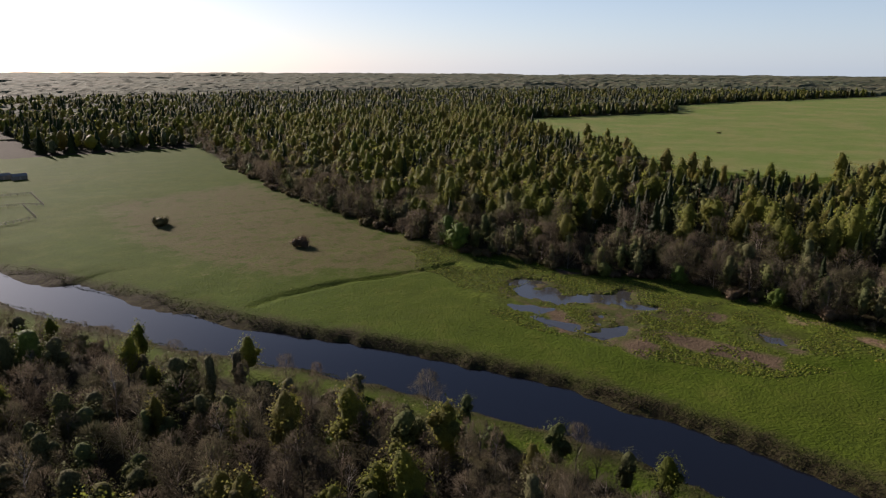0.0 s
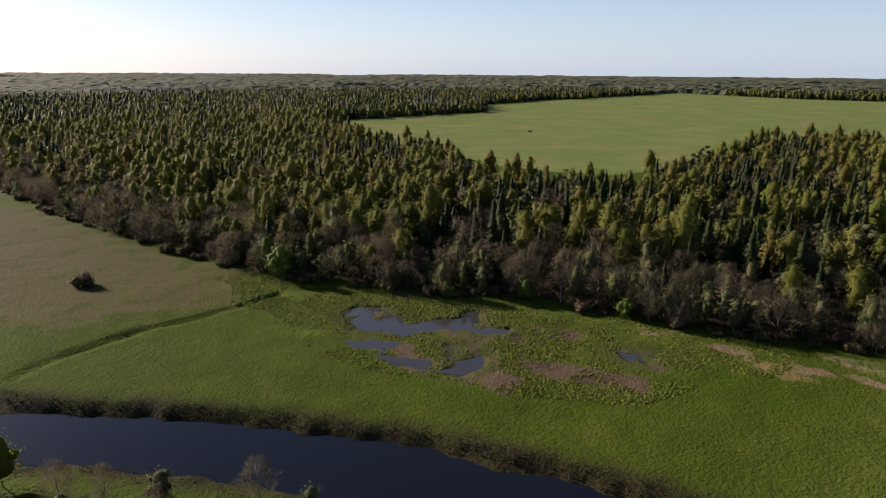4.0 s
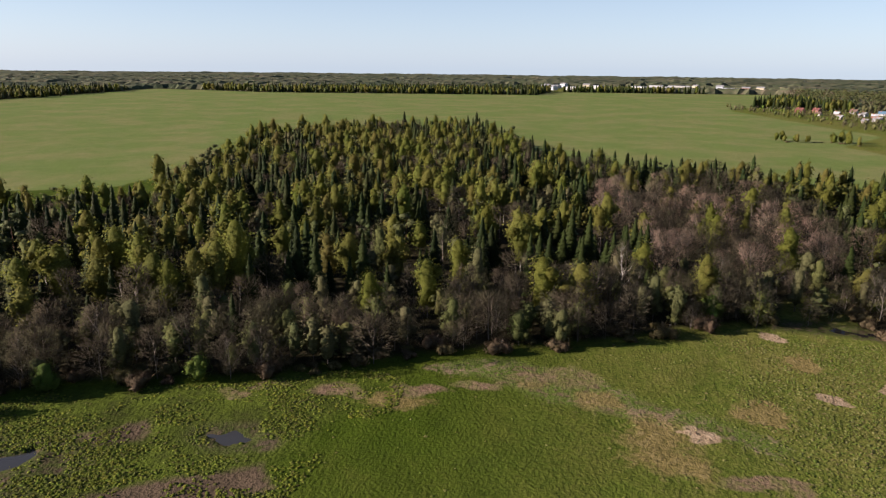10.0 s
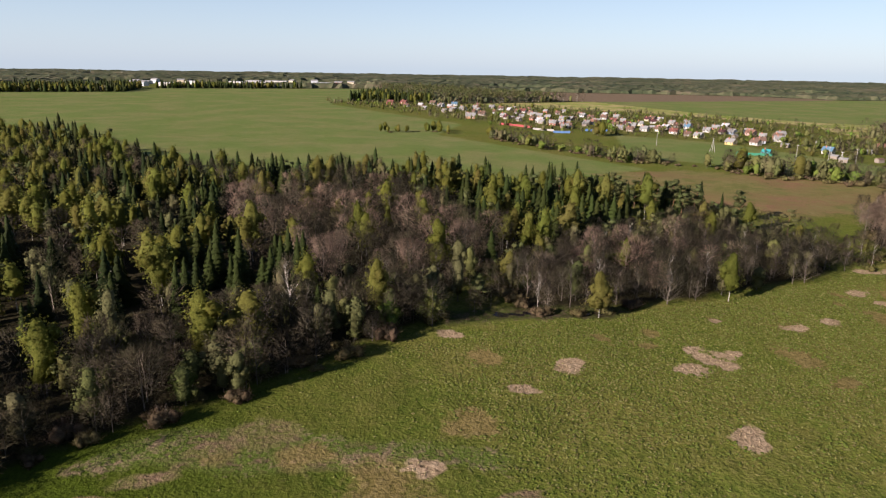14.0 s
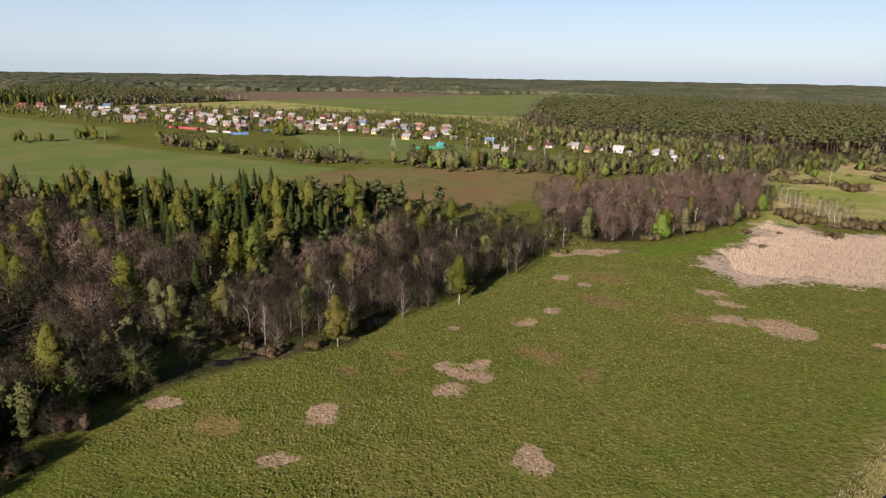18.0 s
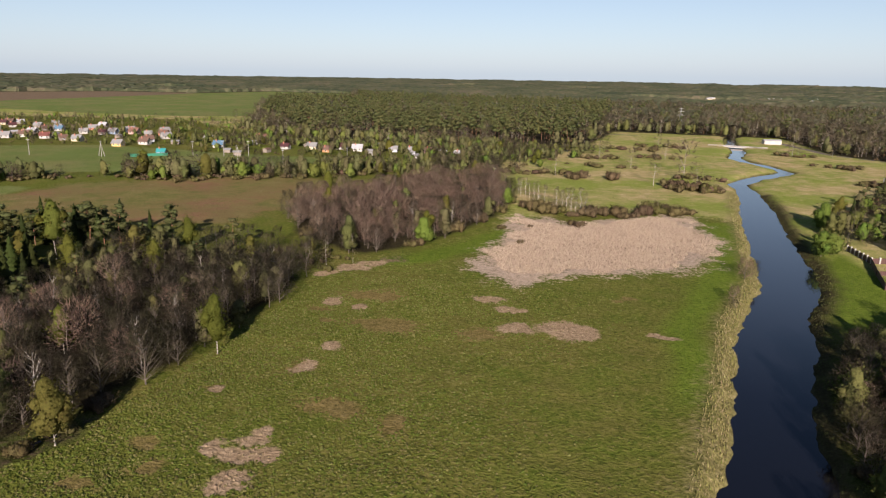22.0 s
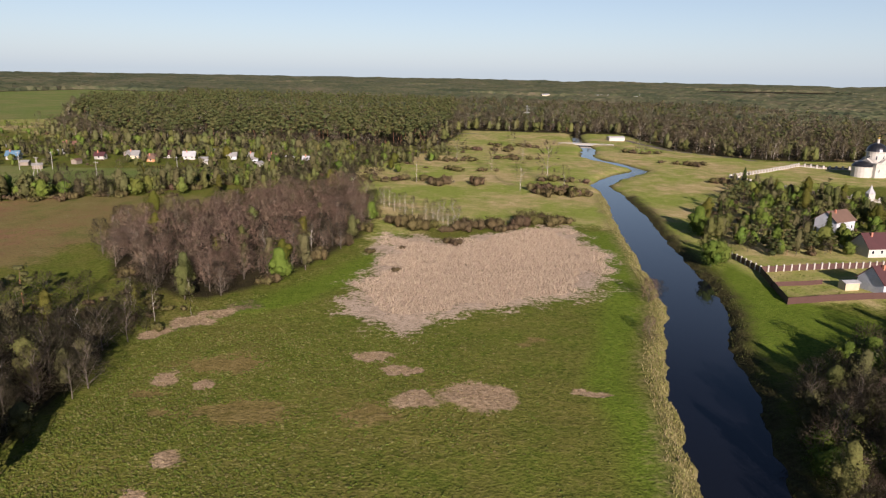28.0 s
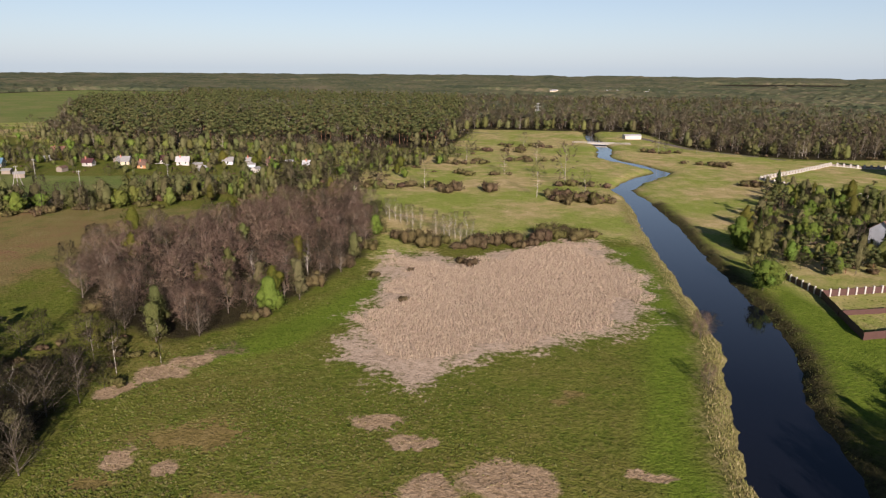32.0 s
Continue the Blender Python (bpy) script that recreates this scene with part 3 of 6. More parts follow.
def outward(V, F, N):
    """Turn each corner-faced leaf so that its face looks the way its normals do."""
    n = np.cross(V[F[:, 1]] - V[F[:, 0]], V[F[:, 2]] - V[F[:, 0]])
    back = (n * N[F[:, 0]]).sum(1) < 0
    F = F.copy()
    F[back] = F[back][:, ::-1]
    return V, F, N


def unit(a):
    return a / (np.linalg.norm(a, axis=1)[:, None] + 1e-9)


def cards(rng, centres, size, normals, loose=0.6):
    """Small three-cornered leaf sprays laid like loose shingles over a crown."""
    n = len(centres)
    g = unit(normals + rng.normal(size=(n, 3)) * loose)
    a = unit(np.cross(g, rng.normal(size=(n, 3))))
    b = np.cross(g, a)
    s = size * rng.uniform(0.5, 1.5, (n, 1))
    V = np.stack([centres + a * s, centres - a * s * 0.45 + b * s * 0.75, centres - a * s * 0.45 - b * s * 0.75], 1).reshape(-1, 3)
    return outward(V, np.arange(3 * n).reshape(-1, 3), np.repeat(unit(normals + rng.normal(size=(n, 3)) * 0.28), 3, 0))


def twigs(rng, starts, ways, lengths, width, normals):
    w = unit(ways)
    side = unit(np.cross(w, normals + rng.normal(size=w.shape) * 0.5))
    V = np.stack([starts - side * width, starts + side * width, starts + w * lengths[:, None]], 1).reshape(-1, 3)
    return outward(V, np.arange(3 * len(starts)).reshape(-1, 3), np.repeat(unit(normals + rng.normal(size=w.shape) * 0.25), 3, 0))


def joined(*crowns):
    V, F, N, n = [], [], [], 0
    for v, f, m in crowns:
        V.append(v)
        F.append(f + n)
        N.append(m)
        n += len(v)
    return np.concatenate(V), np.concatenate(F), np.concatenate(N)


def lumps(rng, clump, count=9):
    """A smooth uneven field in space, about -1 to 1, with lumps of that size."""
    K = unit(rng.normal(size=(count, 3))) * (2 * math.pi / clump) * rng.uniform(0.7, 1.5, (count, 1)) * 0.5
    ph = rng.uniform(0, 6.28, count)
    return lambda P: np.sin(P @ K.T + ph).sum(1) / math.sqrt(count) * 0.9


def mass(rng, centre, wide, z0, z1, prof, rings, segs, rough, clump):
    """One leafy mass: a closed uneven skin about an axis, with its normals."""
    f = lumps(rng, clump)
    u = (np.arange(rings) + 0.5) / rings
    a = np.arange(segs) * 2 * math.pi / segs
    U, A = np.meshgrid(u, a, indexing="ij")
    A = A + rng.uniform(-0.3, 0.3, A.shape) * 2 * math.pi / segs + (np.arange(rings) % 2)[:, None] * math.pi / segs
    r = wide * prof(U)
    P = np.stack([np.cos(A) * r, np.sin(A) * r, z0 + (z1 - z0) * U], -1).reshape(-1, 3)
    P = np.r_[P, [[0, 0, z0], [0, 0, z1]]]
    k = (1 + rough * f(P + centre))[:, None]
    P = P * np.c_[k, k, np.ones_like(k)] + np.c_[0 * k, 0 * k, (k - 1) * wide * 0.45] + centre
    i, j = np.meshgrid(np.arange(rings - 1), np.arange(segs), indexing="ij")
    p, q = (i * segs + j).ravel(), (i * segs + (j + 1) % segs).ravel()
    F = np.r_[np.stack([p, q, q + segs], -1), np.stack([p, q + segs, p + segs], -1)]
    s = np.arange(segs)
    lo, hi = np.full(segs, rings * segs), np.full(segs, rings * segs + 1)
    F = np.r_[F, np.stack([lo, (s + 1) % segs, s], -1), np.stack([hi, (rings - 1) * segs + s, (rings - 1) * segs + (s + 1) % segs], -1)]
    fn = np.cross(P[F[:, 1]] - P[F[:, 0]], P[F[:, 2]] - P[F[:, 0]])
    N = np.zeros_like(P)
    for c in range(3):
        np.add.at(N, F[:, c], fn)
    mid = np.array(centre, float) + (0, 0, z0 + (z1 - z0) * 0.4)
    N = unit(unit(N) + 0.7 * unit((P - mid) * (1, 1, 0.6)) + (0, 0, 0.08))
    return P, F, N


def ball(u):
    return np.sqrt(np.clip(1 - (2 * u - 1) ** 2, 0.02, 1))


def spray(rng, skins, n, size, lo=0.86, hi=1.2, loose=0.7):
    """Leaves strewn over the skins of a crown, some standing well off it."""
    P, N = [], []
    areas = [np.linalg.norm(np.cross(V[F[:, 1]] - V[F[:, 0]], V[F[:, 2]] - V[F[:, 0]]), axis=1) for V, F, _ in skins]
    total = sum(a.sum() for a in areas)
    for (V, F, M), ar in zip(skins, areas):
        k = max(1, int(n * ar.sum() / total))
        t = rng.choice(len(F), k, p=ar / ar.sum())
        w = rng.dirichlet((1, 1, 1), k)
        p = (V[F[t]] * w[:, :, None]).sum(1)
        c = V.mean(0)
        P.append(p + (p - c) * (1, 1, 0.3) * (rng.uniform(lo, hi, (k, 1)) - 1) + rng.normal(size=p.shape) * size * 0.6)
        N.append(unit((M[F[t]] * w[:, :, None]).sum(1)))
    return cards(rng, np.concatenate(P), size, np.concatenate(N), loose)


def stem(rng, H, r, lean=0.03, segs=4, sides=5, top=0.97):
    pts = [np.array([0, 0, -0.4])]
    for k in range(1, segs + 1):
        pts.append(np.array([rng.normal() * lean * H * k / segs, rng.normal() * lean * H * k / segs, H * top * k / segs]))
    return join([tube(pts[k], pts[k + 1], r * (1 - 0.9 * k / segs), r * (1 - 0.9 * (k + 1) / segs), sides) for k in range(segs)]), pts


def along(pts, z):
    for a, b in zip(pts[:-1], pts[1:]):
        if a[2] <= z <= b[2]:
            return a + (b - a) * (z - a[2]) / (b[2] - a[2])
    return pts[-1]


# how finely a plant is made: skin rings and segments, lobes' rings and segments
FINE, LITE, FAR_OFF = (7, 9, 4, 6), (4, 6, 3, 5), (3, 5, 3, 4)


def leafy(seed, H=16.0, wide=3.2, low=0.2, n=900, size=0.26, lobes=4, blunt=0.6, trunk=0.16, how=FINE, solid=0.5):
    """Birch or willow in young leaf: a drop-shaped crown of uneven masses strewn with leaf sprays."""
    rng = np.random.RandomState(seed)
    wood, pts = stem(rng, H * 0.9, trunk, 0.02, 3 if how is FINE else 2, 5 if how is FINE else 3)
    wood = [wood]
    prof = lambda u: np.sin(np.pi * (0.12 + 0.83 * u ** 0.85)) ** blunt
    skins = [mass(rng, (0, 0, 0), wide * solid, H * low, H * 0.95, prof, how[0], how[1], 0.4, wide * 0.8)]
    for k in range(lobes):
        a, u = 2.4 * k + rng.uniform(-0.5, 0.5), rng.uniform(0.12, 0.66)
        r = wide * float(prof(np.array([u]))[0]) * rng.uniform(0.45, 0.68)
        c = np.array([math.cos(a) * r, math.sin(a) * r, H * (low + (1 - low) * u)])
        s = wide * rng.uniform(0.2, 0.36) * solid / 0.5
        skins.append(mass(rng, c, s, -s * 0.9, s * 1.7, ball, how[2], how[3], 0.3, wide * 0.5))
        if how is FINE:
            wood.append(tube(along(pts, max(1.0, c[2] - r * 1.2)), c, 0.06, 0.02, 3))
    return join(wood), joined(*skins, spray(rng, skins, n, size, 0.7, 1.0 + 0.5 / solid * 0.95))


def bare(seed, H=13.0, wide=2.8, low=0.14, n=1300, trunk=0.13, width=0.03, stems=1, long=1.0, how=FINE, slim=0.55):
    """Alder or aspen before leaf: ascending limbs in a haze of thin twigs that thicken upwards."""
    rng = np.random.RandomState(seed)
    lite = how is not FINE
    wood, axes = [], []
    for s in range(stems):
        w, pts = stem(rng, H * rng.uniform(0.85, 1), trunk, 0.03 if stems == 1 else 0.08, 2 if lite else 4, 3 if lite else 5)
        wood.append(w)
        axes.append(pts)
    prof = lambda u: np.sin(np.pi * (0.16 + 0.76 * u)) ** slim
    f = lumps(rng, wide * 0.7)
    u, a = rng.uniform(0, 1, n) ** 0.75, rng.uniform(0, 6.283, n)
    q = rng.uniform(0.15, 1.0, n) ** 0.34
    P = np.stack([np.cos(a), np.sin(a), 0 * a], -1) * (wide * prof(u) * q)[:, None] + np.stack([0 * u, 0 * u, H * (low + (0.96 - low) * u)], -1)
    P[:, :2] *= (1 + 0.3 * f(P))[:, None]
    mid = np.array((0, 0, H * 0.45))
    D = unit((P - mid) * (1, 1, 0.45))
    for k in range(5 if lite else 22):
        pts = axes[k % stems]
        r = np.hypot(P[k, 0], P[k, 1])
        wood.append(tube(along(pts, max(0.8, P[k, 2] - r * 1.3 - 0.4)), P[k], 0.055, 0.015, 3))
    W = 0.95 * D + rng.normal(size=P.shape) * 0.5 + (0, 0, 0.35)
    haze = twigs(rng, P, W, rng.uniform(0.5, 1.5, n) * long, width, unit(D + (0, 0, 0.1)))
    return join(wood), haze


def spruce(seed, H=18.0, wide=2.8, tiers=11, segs=10, n=260, how=FINE):
    """A spire of drooping, ragged tiers."""
    rng = np.random.RandomState(seed)
    wood, pts = stem(rng, H * 0.98, 0.17, 0.005, 2, 5 if how is FINE else 3)
    a = np.arange(segs) * 2 * math.pi / segs
    rows = []
    for k in range(tiers):
        u = k / tiers
        r, z, dz = wide * (1 - u) ** 0.9 + 0.12, H * (0.06 + 0.92 * u), H * 0.92 / tiers
        A = a + rng.uniform(0, 6.28 / segs)
        out = r * rng.uniform(0.72, 1.25, segs)
        rows.append(np.stack([np.cos(A) * out, np.sin(A) * out, z - 0.25 * out + rng.normal(size=segs) * 0.12], -1))
        rows.append(np.stack([np.cos(A) * r * 0.5, np.sin(A) * r * 0.5, np.full(segs, z + dz * 0.55)], -1))
    P = np.r_[np.concatenate(rows), [[0, 0, H]]]
    i, j = np.meshgrid(np.arange(2 * tiers - 1), np.arange(segs), indexing="ij")
    p, q = (i * segs + j).ravel(), (i * segs + (j + 1) % segs).ravel()
    s = np.arange(segs)
    F = np.r_[np.stack([p, q, q + segs], -1), np.stack([p, q + segs, p + segs], -1),
              np.stack([np.full(segs, len(P) - 1), (2 * tiers - 1) * segs + s, (2 * tiers - 1) * segs + (s + 1) % segs], -1)]
    N = unit(unit(P * (1, 1, 0) + 1e-3) * 0.9 + (0, 0, 0.35) + rng.normal(size=P.shape) * 0.12)
    skin = (P, F, N)
    return wood, joined(skin, spray(rng, [skin], n, 0.3 if how is FINE else 0.42, 0.95, 1.2, 0.4)) if n else skin


def pine(seed, H=15.0, wide=3.2, pads=8, n=420, size=0.3, low=0.3, how=FINE):
    """A pine: rounded crown built of overlapping needle masses on a bare lower trunk."""
    rng = np.random.RandomState(seed)
    wood, pts = stem(rng, H * 0.93, 0.19, 0.02, 4 if how is FINE else 2, 5 if how is FINE else 3)
    wood, skins = [wood], []
    for k in range(pads):
        u = (k + rng.uniform(0.2, 0.8)) / pads
        a, r = 2.4 * k + rng.uniform(-0.4, 0.4), wide * 0.62 * math.sqrt(max(0.03, 1 - (1.1 * u - 0.2) ** 2)) * rng.uniform(0.75, 1.0)
        c = np.array([math.cos(a) * r, math.sin(a) * r, H * (low + (0.92 - low) * u)])
        s = wide * rng.uniform(0.32, 0.46) * (1.15 - 0.35 * u)
        skins.append(mass(rng, c, s, -s * 0.55, s * 0.75, ball, how[2], how[3], 0.3, s))
        if how is FINE:
            wood.append(tube(along(pts, c[2] - 0.6), c, 0.07, 0.02, 3))
    return join(wood), joined(*skins, spray(rng, skins, n, size, 0.8, 1.7, 0.6))


def bush(seed, H=3.2, wide=2.2, n=340, size=0.17, stems=9, lobes=3, how=FINE):
    """A dense, rounded, many-stemmed willow bush."""
    rng = np.random.RandomState(seed)
    wood = []
    for k in range(stems):
        a, r = rng.uniform(0, 6.28), wide * rng.uniform(0.2, 0.9)
        wood.append(tube((0, 0, -0.2), (math.cos(a) * r, math.sin(a) * r, H * rng.uniform(0.6, 1.0) * math.sqrt(1 - 0.8 * (r / wide) ** 2)), 0.04, 0.012, 3))
    skins = [mass(rng, (0, 0, 0), wide * 0.45, 0.0, H * 0.66, ball, how[2] + 1, how[3], 0.28, wide * 0.6)]
    for k in range(lobes):
        a, s = 2.1 * k + rng.uniform(-0.4, 0.4), wide * rng.uniform(0.26, 0.4)
        skins.append(mass(rng, (math.cos(a) * wide * 0.55, math.sin(a) * wide * 0.55, 0), s, 0.0, H * rng.uniform(0.5, 0.85), ball, how[2], how[3], 0.3, s))
    leaves = spray(rng, skins, n, size, 0.8, 1.8)
    P, N = leaves[0][::4], leaves[2][::4]
    up = twigs(rng, P * 0.95, N + (0, 0, 0.9) + rng.normal(size=P.shape) * 0.25, rng.uniform(0.2, 0.42, len(P)) * H, size * 0.2, N)
    return join(wood), joined(*skins, leaves, up)


KINDS = {
    "birch_tree": ([leafy(11, 17, 3.6, 0.14, 1300), leafy(12, 19, 3.9, 0.2, 1400), leafy(13, 14, 3.2, 0.08, 1200, lobes=3), leafy(14, 15, 4.4, 0.16, 1500, lobes=6)], "birch_bark", "birch_leaf"),
    "green_tree": ([leafy(21, 10, 3.9, 0.06, 1400, 0.25, 6, 0.45), leafy(22, 12, 4.4, 0.08, 1500, 0.26, 7, 0.45), leafy(23, 8, 3.6, 0.04, 1200, 0.24, 5, 0.45)], "dark_bark", "green_leaf"),
    "budding_tree": ([leafy(91, 12, 3.4, 0.1, 1300, 0.2, 5, 0.5, solid=0.42), leafy(92, 10, 3.6, 0.06, 1300, 0.2, 6, 0.45, solid=0.42), leafy(93, 13, 3.1, 0.14, 1200, 0.2, 4, 0.55, solid=0.42)], "dark_bark", "bud_leaf"),
    "bare_alder_tree": ([bare(31, 12, 3.1, 0.16, 1500), bare(32, 10, 3.0, 0.12, 1400), bare(33, 13, 2.9, 0.2, 1500), bare(34, 11, 3.6, 0.1, 1600, stems=2)], "dark_bark", "twig"),
    "rosy_alder_tree": ([bare(41, 12, 3.3, 0.2, 1700), bare(42, 13, 3.4, 0.22, 1700), bare(43, 11, 3.6, 0.16, 1700)], "dark_bark", "rose_twig"),
    "bare_birch_tree": ([bare(51, 14, 2.2, 0.22, 800, 0.13, 0.022, slim=0.8), bare(52, 12, 2.0, 0.22, 700, 0.12, 0.022, slim=0.8)], "birch_bark", "pale_twig"),
    "spruce_tree": ([spruce(61, 17, 2.8, n=420), spruce(62, 19, 3.0, 12, n=420), spruce(63, 15, 2.7, 10, n=400), spruce(64, 11, 2.4, 9, n=340)], "dark_bark", "needle"),
    "pine_tree": ([pine(71, 15, 3.8, 9, 800), pine(72, 13, 4.1, 9, 800, low=0.16), pine(73, 17, 3.6, 8, 700, low=0.4)], "pine_bark", "pine_needle"),
    "willow_bush": ([bush(81, 3.0, 2.6, 520, stems=14), bush(82, 2.3, 2.4, 460, stems=12), bush(83, 4.2, 3.0, 600, stems=16, lobes=4)], "dark_bark", "willow"),
}
LIGHTER = {
    "birch_tree": [leafy(111, 16, 3.8, 0.24, 330, 0.42, 2, how=LITE), leafy(112, 18, 4.0, 0.28, 340, 0.42, 2, how=LITE), leafy(113, 14, 4.5, 0.22, 340, 0.42, 3, 0.5, how=LITE), leafy(114, 13, 3.4, 0.2, 300, 0.4, 2, how=LITE)],
    "green_tree": [leafy(121, 10, 3.8, 0.08, 280, 0.4, 3, 0.45, how=LITE), leafy(122, 8, 3.5, 0.06, 260, 0.38, 3, 0.45, how=LITE)],
    "budding_tree": [leafy(191, 12, 3.4, 0.1, 320, 0.34, 3, 0.5, how=LITE, solid=0.42), leafy(192, 10, 3.6, 0.06, 320, 0.34, 3, 0.45, how=LITE, solid=0.42)],
    "bare_alder_tree": [bare(131, 12, 3.4, 0.14, 540, 0.13, 0.062, long=1.25, how=LITE), bare(132, 10, 3.4, 0.12, 540, 0.12, 0.062, long=1.2, how=LITE), bare(133, 13, 3.1, 0.18, 540, 0.13, 0.062, long=1.25, how=LITE)],
    "rosy_alder_tree": [bare(141, 12, 3.4, 0.16, 620, 0.12, 0.065, long=1.25, how=LITE), bare(142, 13, 3.5, 0.18, 620, 0.12, 0.065, long=1.25, how=LITE)],
    "bare_birch_tree": [bare(151, 14, 2.1, 0.22, 190, 0.12, 0.05, long=1.1, how=LITE, slim=0.8)],
    "spruce_tree": [spruce(161, 16, 3.1, 7, 7, 110, LITE), spruce(162, 17, 3.3, 8, 7, 110, LITE), spruce(163, 13, 2.9, 7, 7, 100, LITE)],
    "pine_tree": [pine(171, 15, 3.8, 5, 180, 0.45, 0.34, LITE), pine(172, 17, 3.5, 5, 180, 0.45, 0.45, LITE)],
    "willow_bush": [bush(181, 2.8, 2.6, 130, 0.3, 3, 2, LITE), bush(182, 3.4, 2.8, 130, 0.32, 3, 2, LITE)],
}
FARTHEST = {
    "birch_tree": [leafy(211, 15, 4.2, 0.08, 56, 0.75, 1, 0.55, how=FAR_OFF, solid=0.6), leafy(212, 14, 4.5, 0.08, 56, 0.75, 1, 0.55, how=FAR_OFF, solid=0.6)],
    "green_tree": [leafy(221, 9, 3.8, 0.05, 50, 0.65, 1, 0.5, how=FAR_OFF, solid=0.6)],
    "budding_tree": [leafy(291, 11, 3.6, 0.05, 54, 0.65, 1, 0.5, how=FAR_OFF, solid=0.55)],
    "bare_alder_tree": [bare(231, 13, 3.6, 0.08, 130, 0.1, 0.17, long=1.8, how=FAR_OFF)],
    "bare_birch_tree": [bare(251, 15, 3.0, 0.14, 120, 0.12, 0.15, long=1.9, how=FAR_OFF, slim=0.7)],
    "spruce_tree": [spruce(261, 17, 3.6, 4, 6, 16, FAR_OFF)],
    "pine_tree": [pine(271, 17, 4.0, 3, 44, 0.75, 0.42, FAR_OFF)],
    "willow_bush": [bush(281, 3.0, 2.7, 34, 0.45, 1, 1, FAR_OFF)],
}
LABELS = {
    "birch_tree": ("tall slender birch with pale trunk and yellow-green young leaves", "birch"),
    "green_tree": ("rounded broadleaf tree in fresh green spring leaf", "tree"),
    "budding_tree": ("rounded broadleaf tree in olive-grey spring bud", "tree"),
    "bare_alder_tree": ("leafless grey-brown alder with a haze of thin twigs", "alder"),
    "rosy_alder_tree": ("leafless alder with rose-brown catkin-laden twigs", "alder"),
    "bare_birch_tree": ("leafless white-trunked birch with fine drooping twigs", "birch"),
    "spruce_tree": ("dark green conical spruce with drooping branches", "spruce"),
    "pine_tree": ("dark green pine with orange-brown trunk and clumped crown", "pine"),
    "willow_bush": ("low many-stemmed willow bush in olive-brown bud", "bush"),
}
MODELS = {}
for kind, (shapes, wood_mat, crown_mat) in KINDS.items():
    MODELS[kind] = [(make_mesh("trunk", *w, [MAT[wood_mat]]), make_mesh("crown", c[0], c[1], [MAT[crown_mat]], smooth=True, normals=c[2])) for w, c in shapes]
STUFF = {}
planted = {}
rng = np.random.RandomState(5)


def plant(kind, x, y, scale=1.0, near=True, zone="", most=290, fine=False):
    """One plant: a thing of its own while its kind is countable, else part of the woods."""
    if near and planted.get(kind, 0) < 290 and planted.get(kind + zone, 0) < most:
        planted[kind] = planted.get(kind, 0) + 1
        planted[kind + zone] = planted.get(kind + zone, 0) + (1 if zone else 0)
        trunk, crown = MODELS[kind][rng.randint(len(MODELS[kind]))]
        root = new(kind)
        root.matrix_basis = pose(x, y, ground_z(x, y), 0, 0, rng.uniform(0, 360)) @ Matrix.Diagonal((scale * rng.uniform(1.0, 1.3), scale * rng.uniform(1.0, 1.3), scale * rng.uniform(0.92, 1.1), 1))
        for name, me in (("trunk", trunk), ("crown", crown)):
            new(name, me).parent = root
        tagged(root, LABELS[kind][0], LABELS[kind][1], group=kind.replace("_", " ") + "s of the valley")
    else:
        STUFF.setdefault((kind, fine), []).append((x, y, scale, rng.uniform(0, 6.28)))


def scatter(poly, step, jitter=0.42, seed=1, hole=None):
    r = np.random.RandomState(seed)
    P = np.array(poly, float)
    X, Y = np.meshgrid(np.arange(P[:, 0].min(), P[:, 0].max(), step), np.arange(P[:, 1].min(), P[:, 1].max(), step))
    X, Y = (X + r.uniform(-jitter, jitter, X.shape) * step).ravel(), (Y + r.uniform(-jitter, jitter, Y.shape) * step).ravel()
    d = inside(X, Y, poly)
    k = d > 0
    return X[k], Y[k], d[k]


def choose(options):
    v = rng.uniform() * sum(w for _, w in options)
    for kind, w in options:
        v -= w
        if v <= 0:
            return kind
    return options[-1][0]


# the single trees that mark the wood's edge
for kind, x, y, s in (("bare_birch_tree", 193.7, 18.9, 1.25), ("birch_tree", 179.9, 39.4, 1.0), ("birch_tree", 179.2, 30.3, 1.05), ("birch_tree", 164.3, -86.3, 0.75),
                      ("birch_tree", 122.5, 169.2, 0.85), ("bare_birch_tree", 159.6, -211.8, 0.85), ("birch_tree", 168.5, -48, 0.8), ("pine_tree", 247, -148, 0.9),
                      ("pine_tree", 252, -152, 0.95), ("pine_tree", 283, -136, 0.9), ("birch_tree", 203, 12, 1.0), ("spruce_tree", 188, 14, 0.7)):
    plant(kind, x, y, s)
# wood on the near bank
X, Y, D = scatter(WEST_WOOD, 5.2, seed=13)
for x, y, d in zip(X, Y, D):
    if x < -70 or (-50 < y < 45 and x < 30):
        continue
    kind = choose([("willow_bush", 2), ("birch_tree", 0.6 if y > 0 else 0.1), ("bare_alder_tree", 5), ("budding_tree", 2.4), ("green_tree", 0.7)]) if d < 8 else \
        choose([("bare_alder_tree", 6), ("birch_tree", 0.7 if y > 0 else 0.2), ("budding_tree", 2.2), ("green_tree", 0.3), ("bare_birch_tree", 0.8)])
    plant(kind, x, y, rng.uniform(0.6, 0.95) * (0.72 if y > 0 and d < 14 else 0.9 if y > 0 else 1), -60 < x and (y > 55 or y < -60), "bank", 110, True)
X, Y, D = scatter([(50, -72), (46, -96), (41, -114), (34, -129), (24, -138), (8, -146), (-12, -122), (20, -80)], 4.6, seed=19)
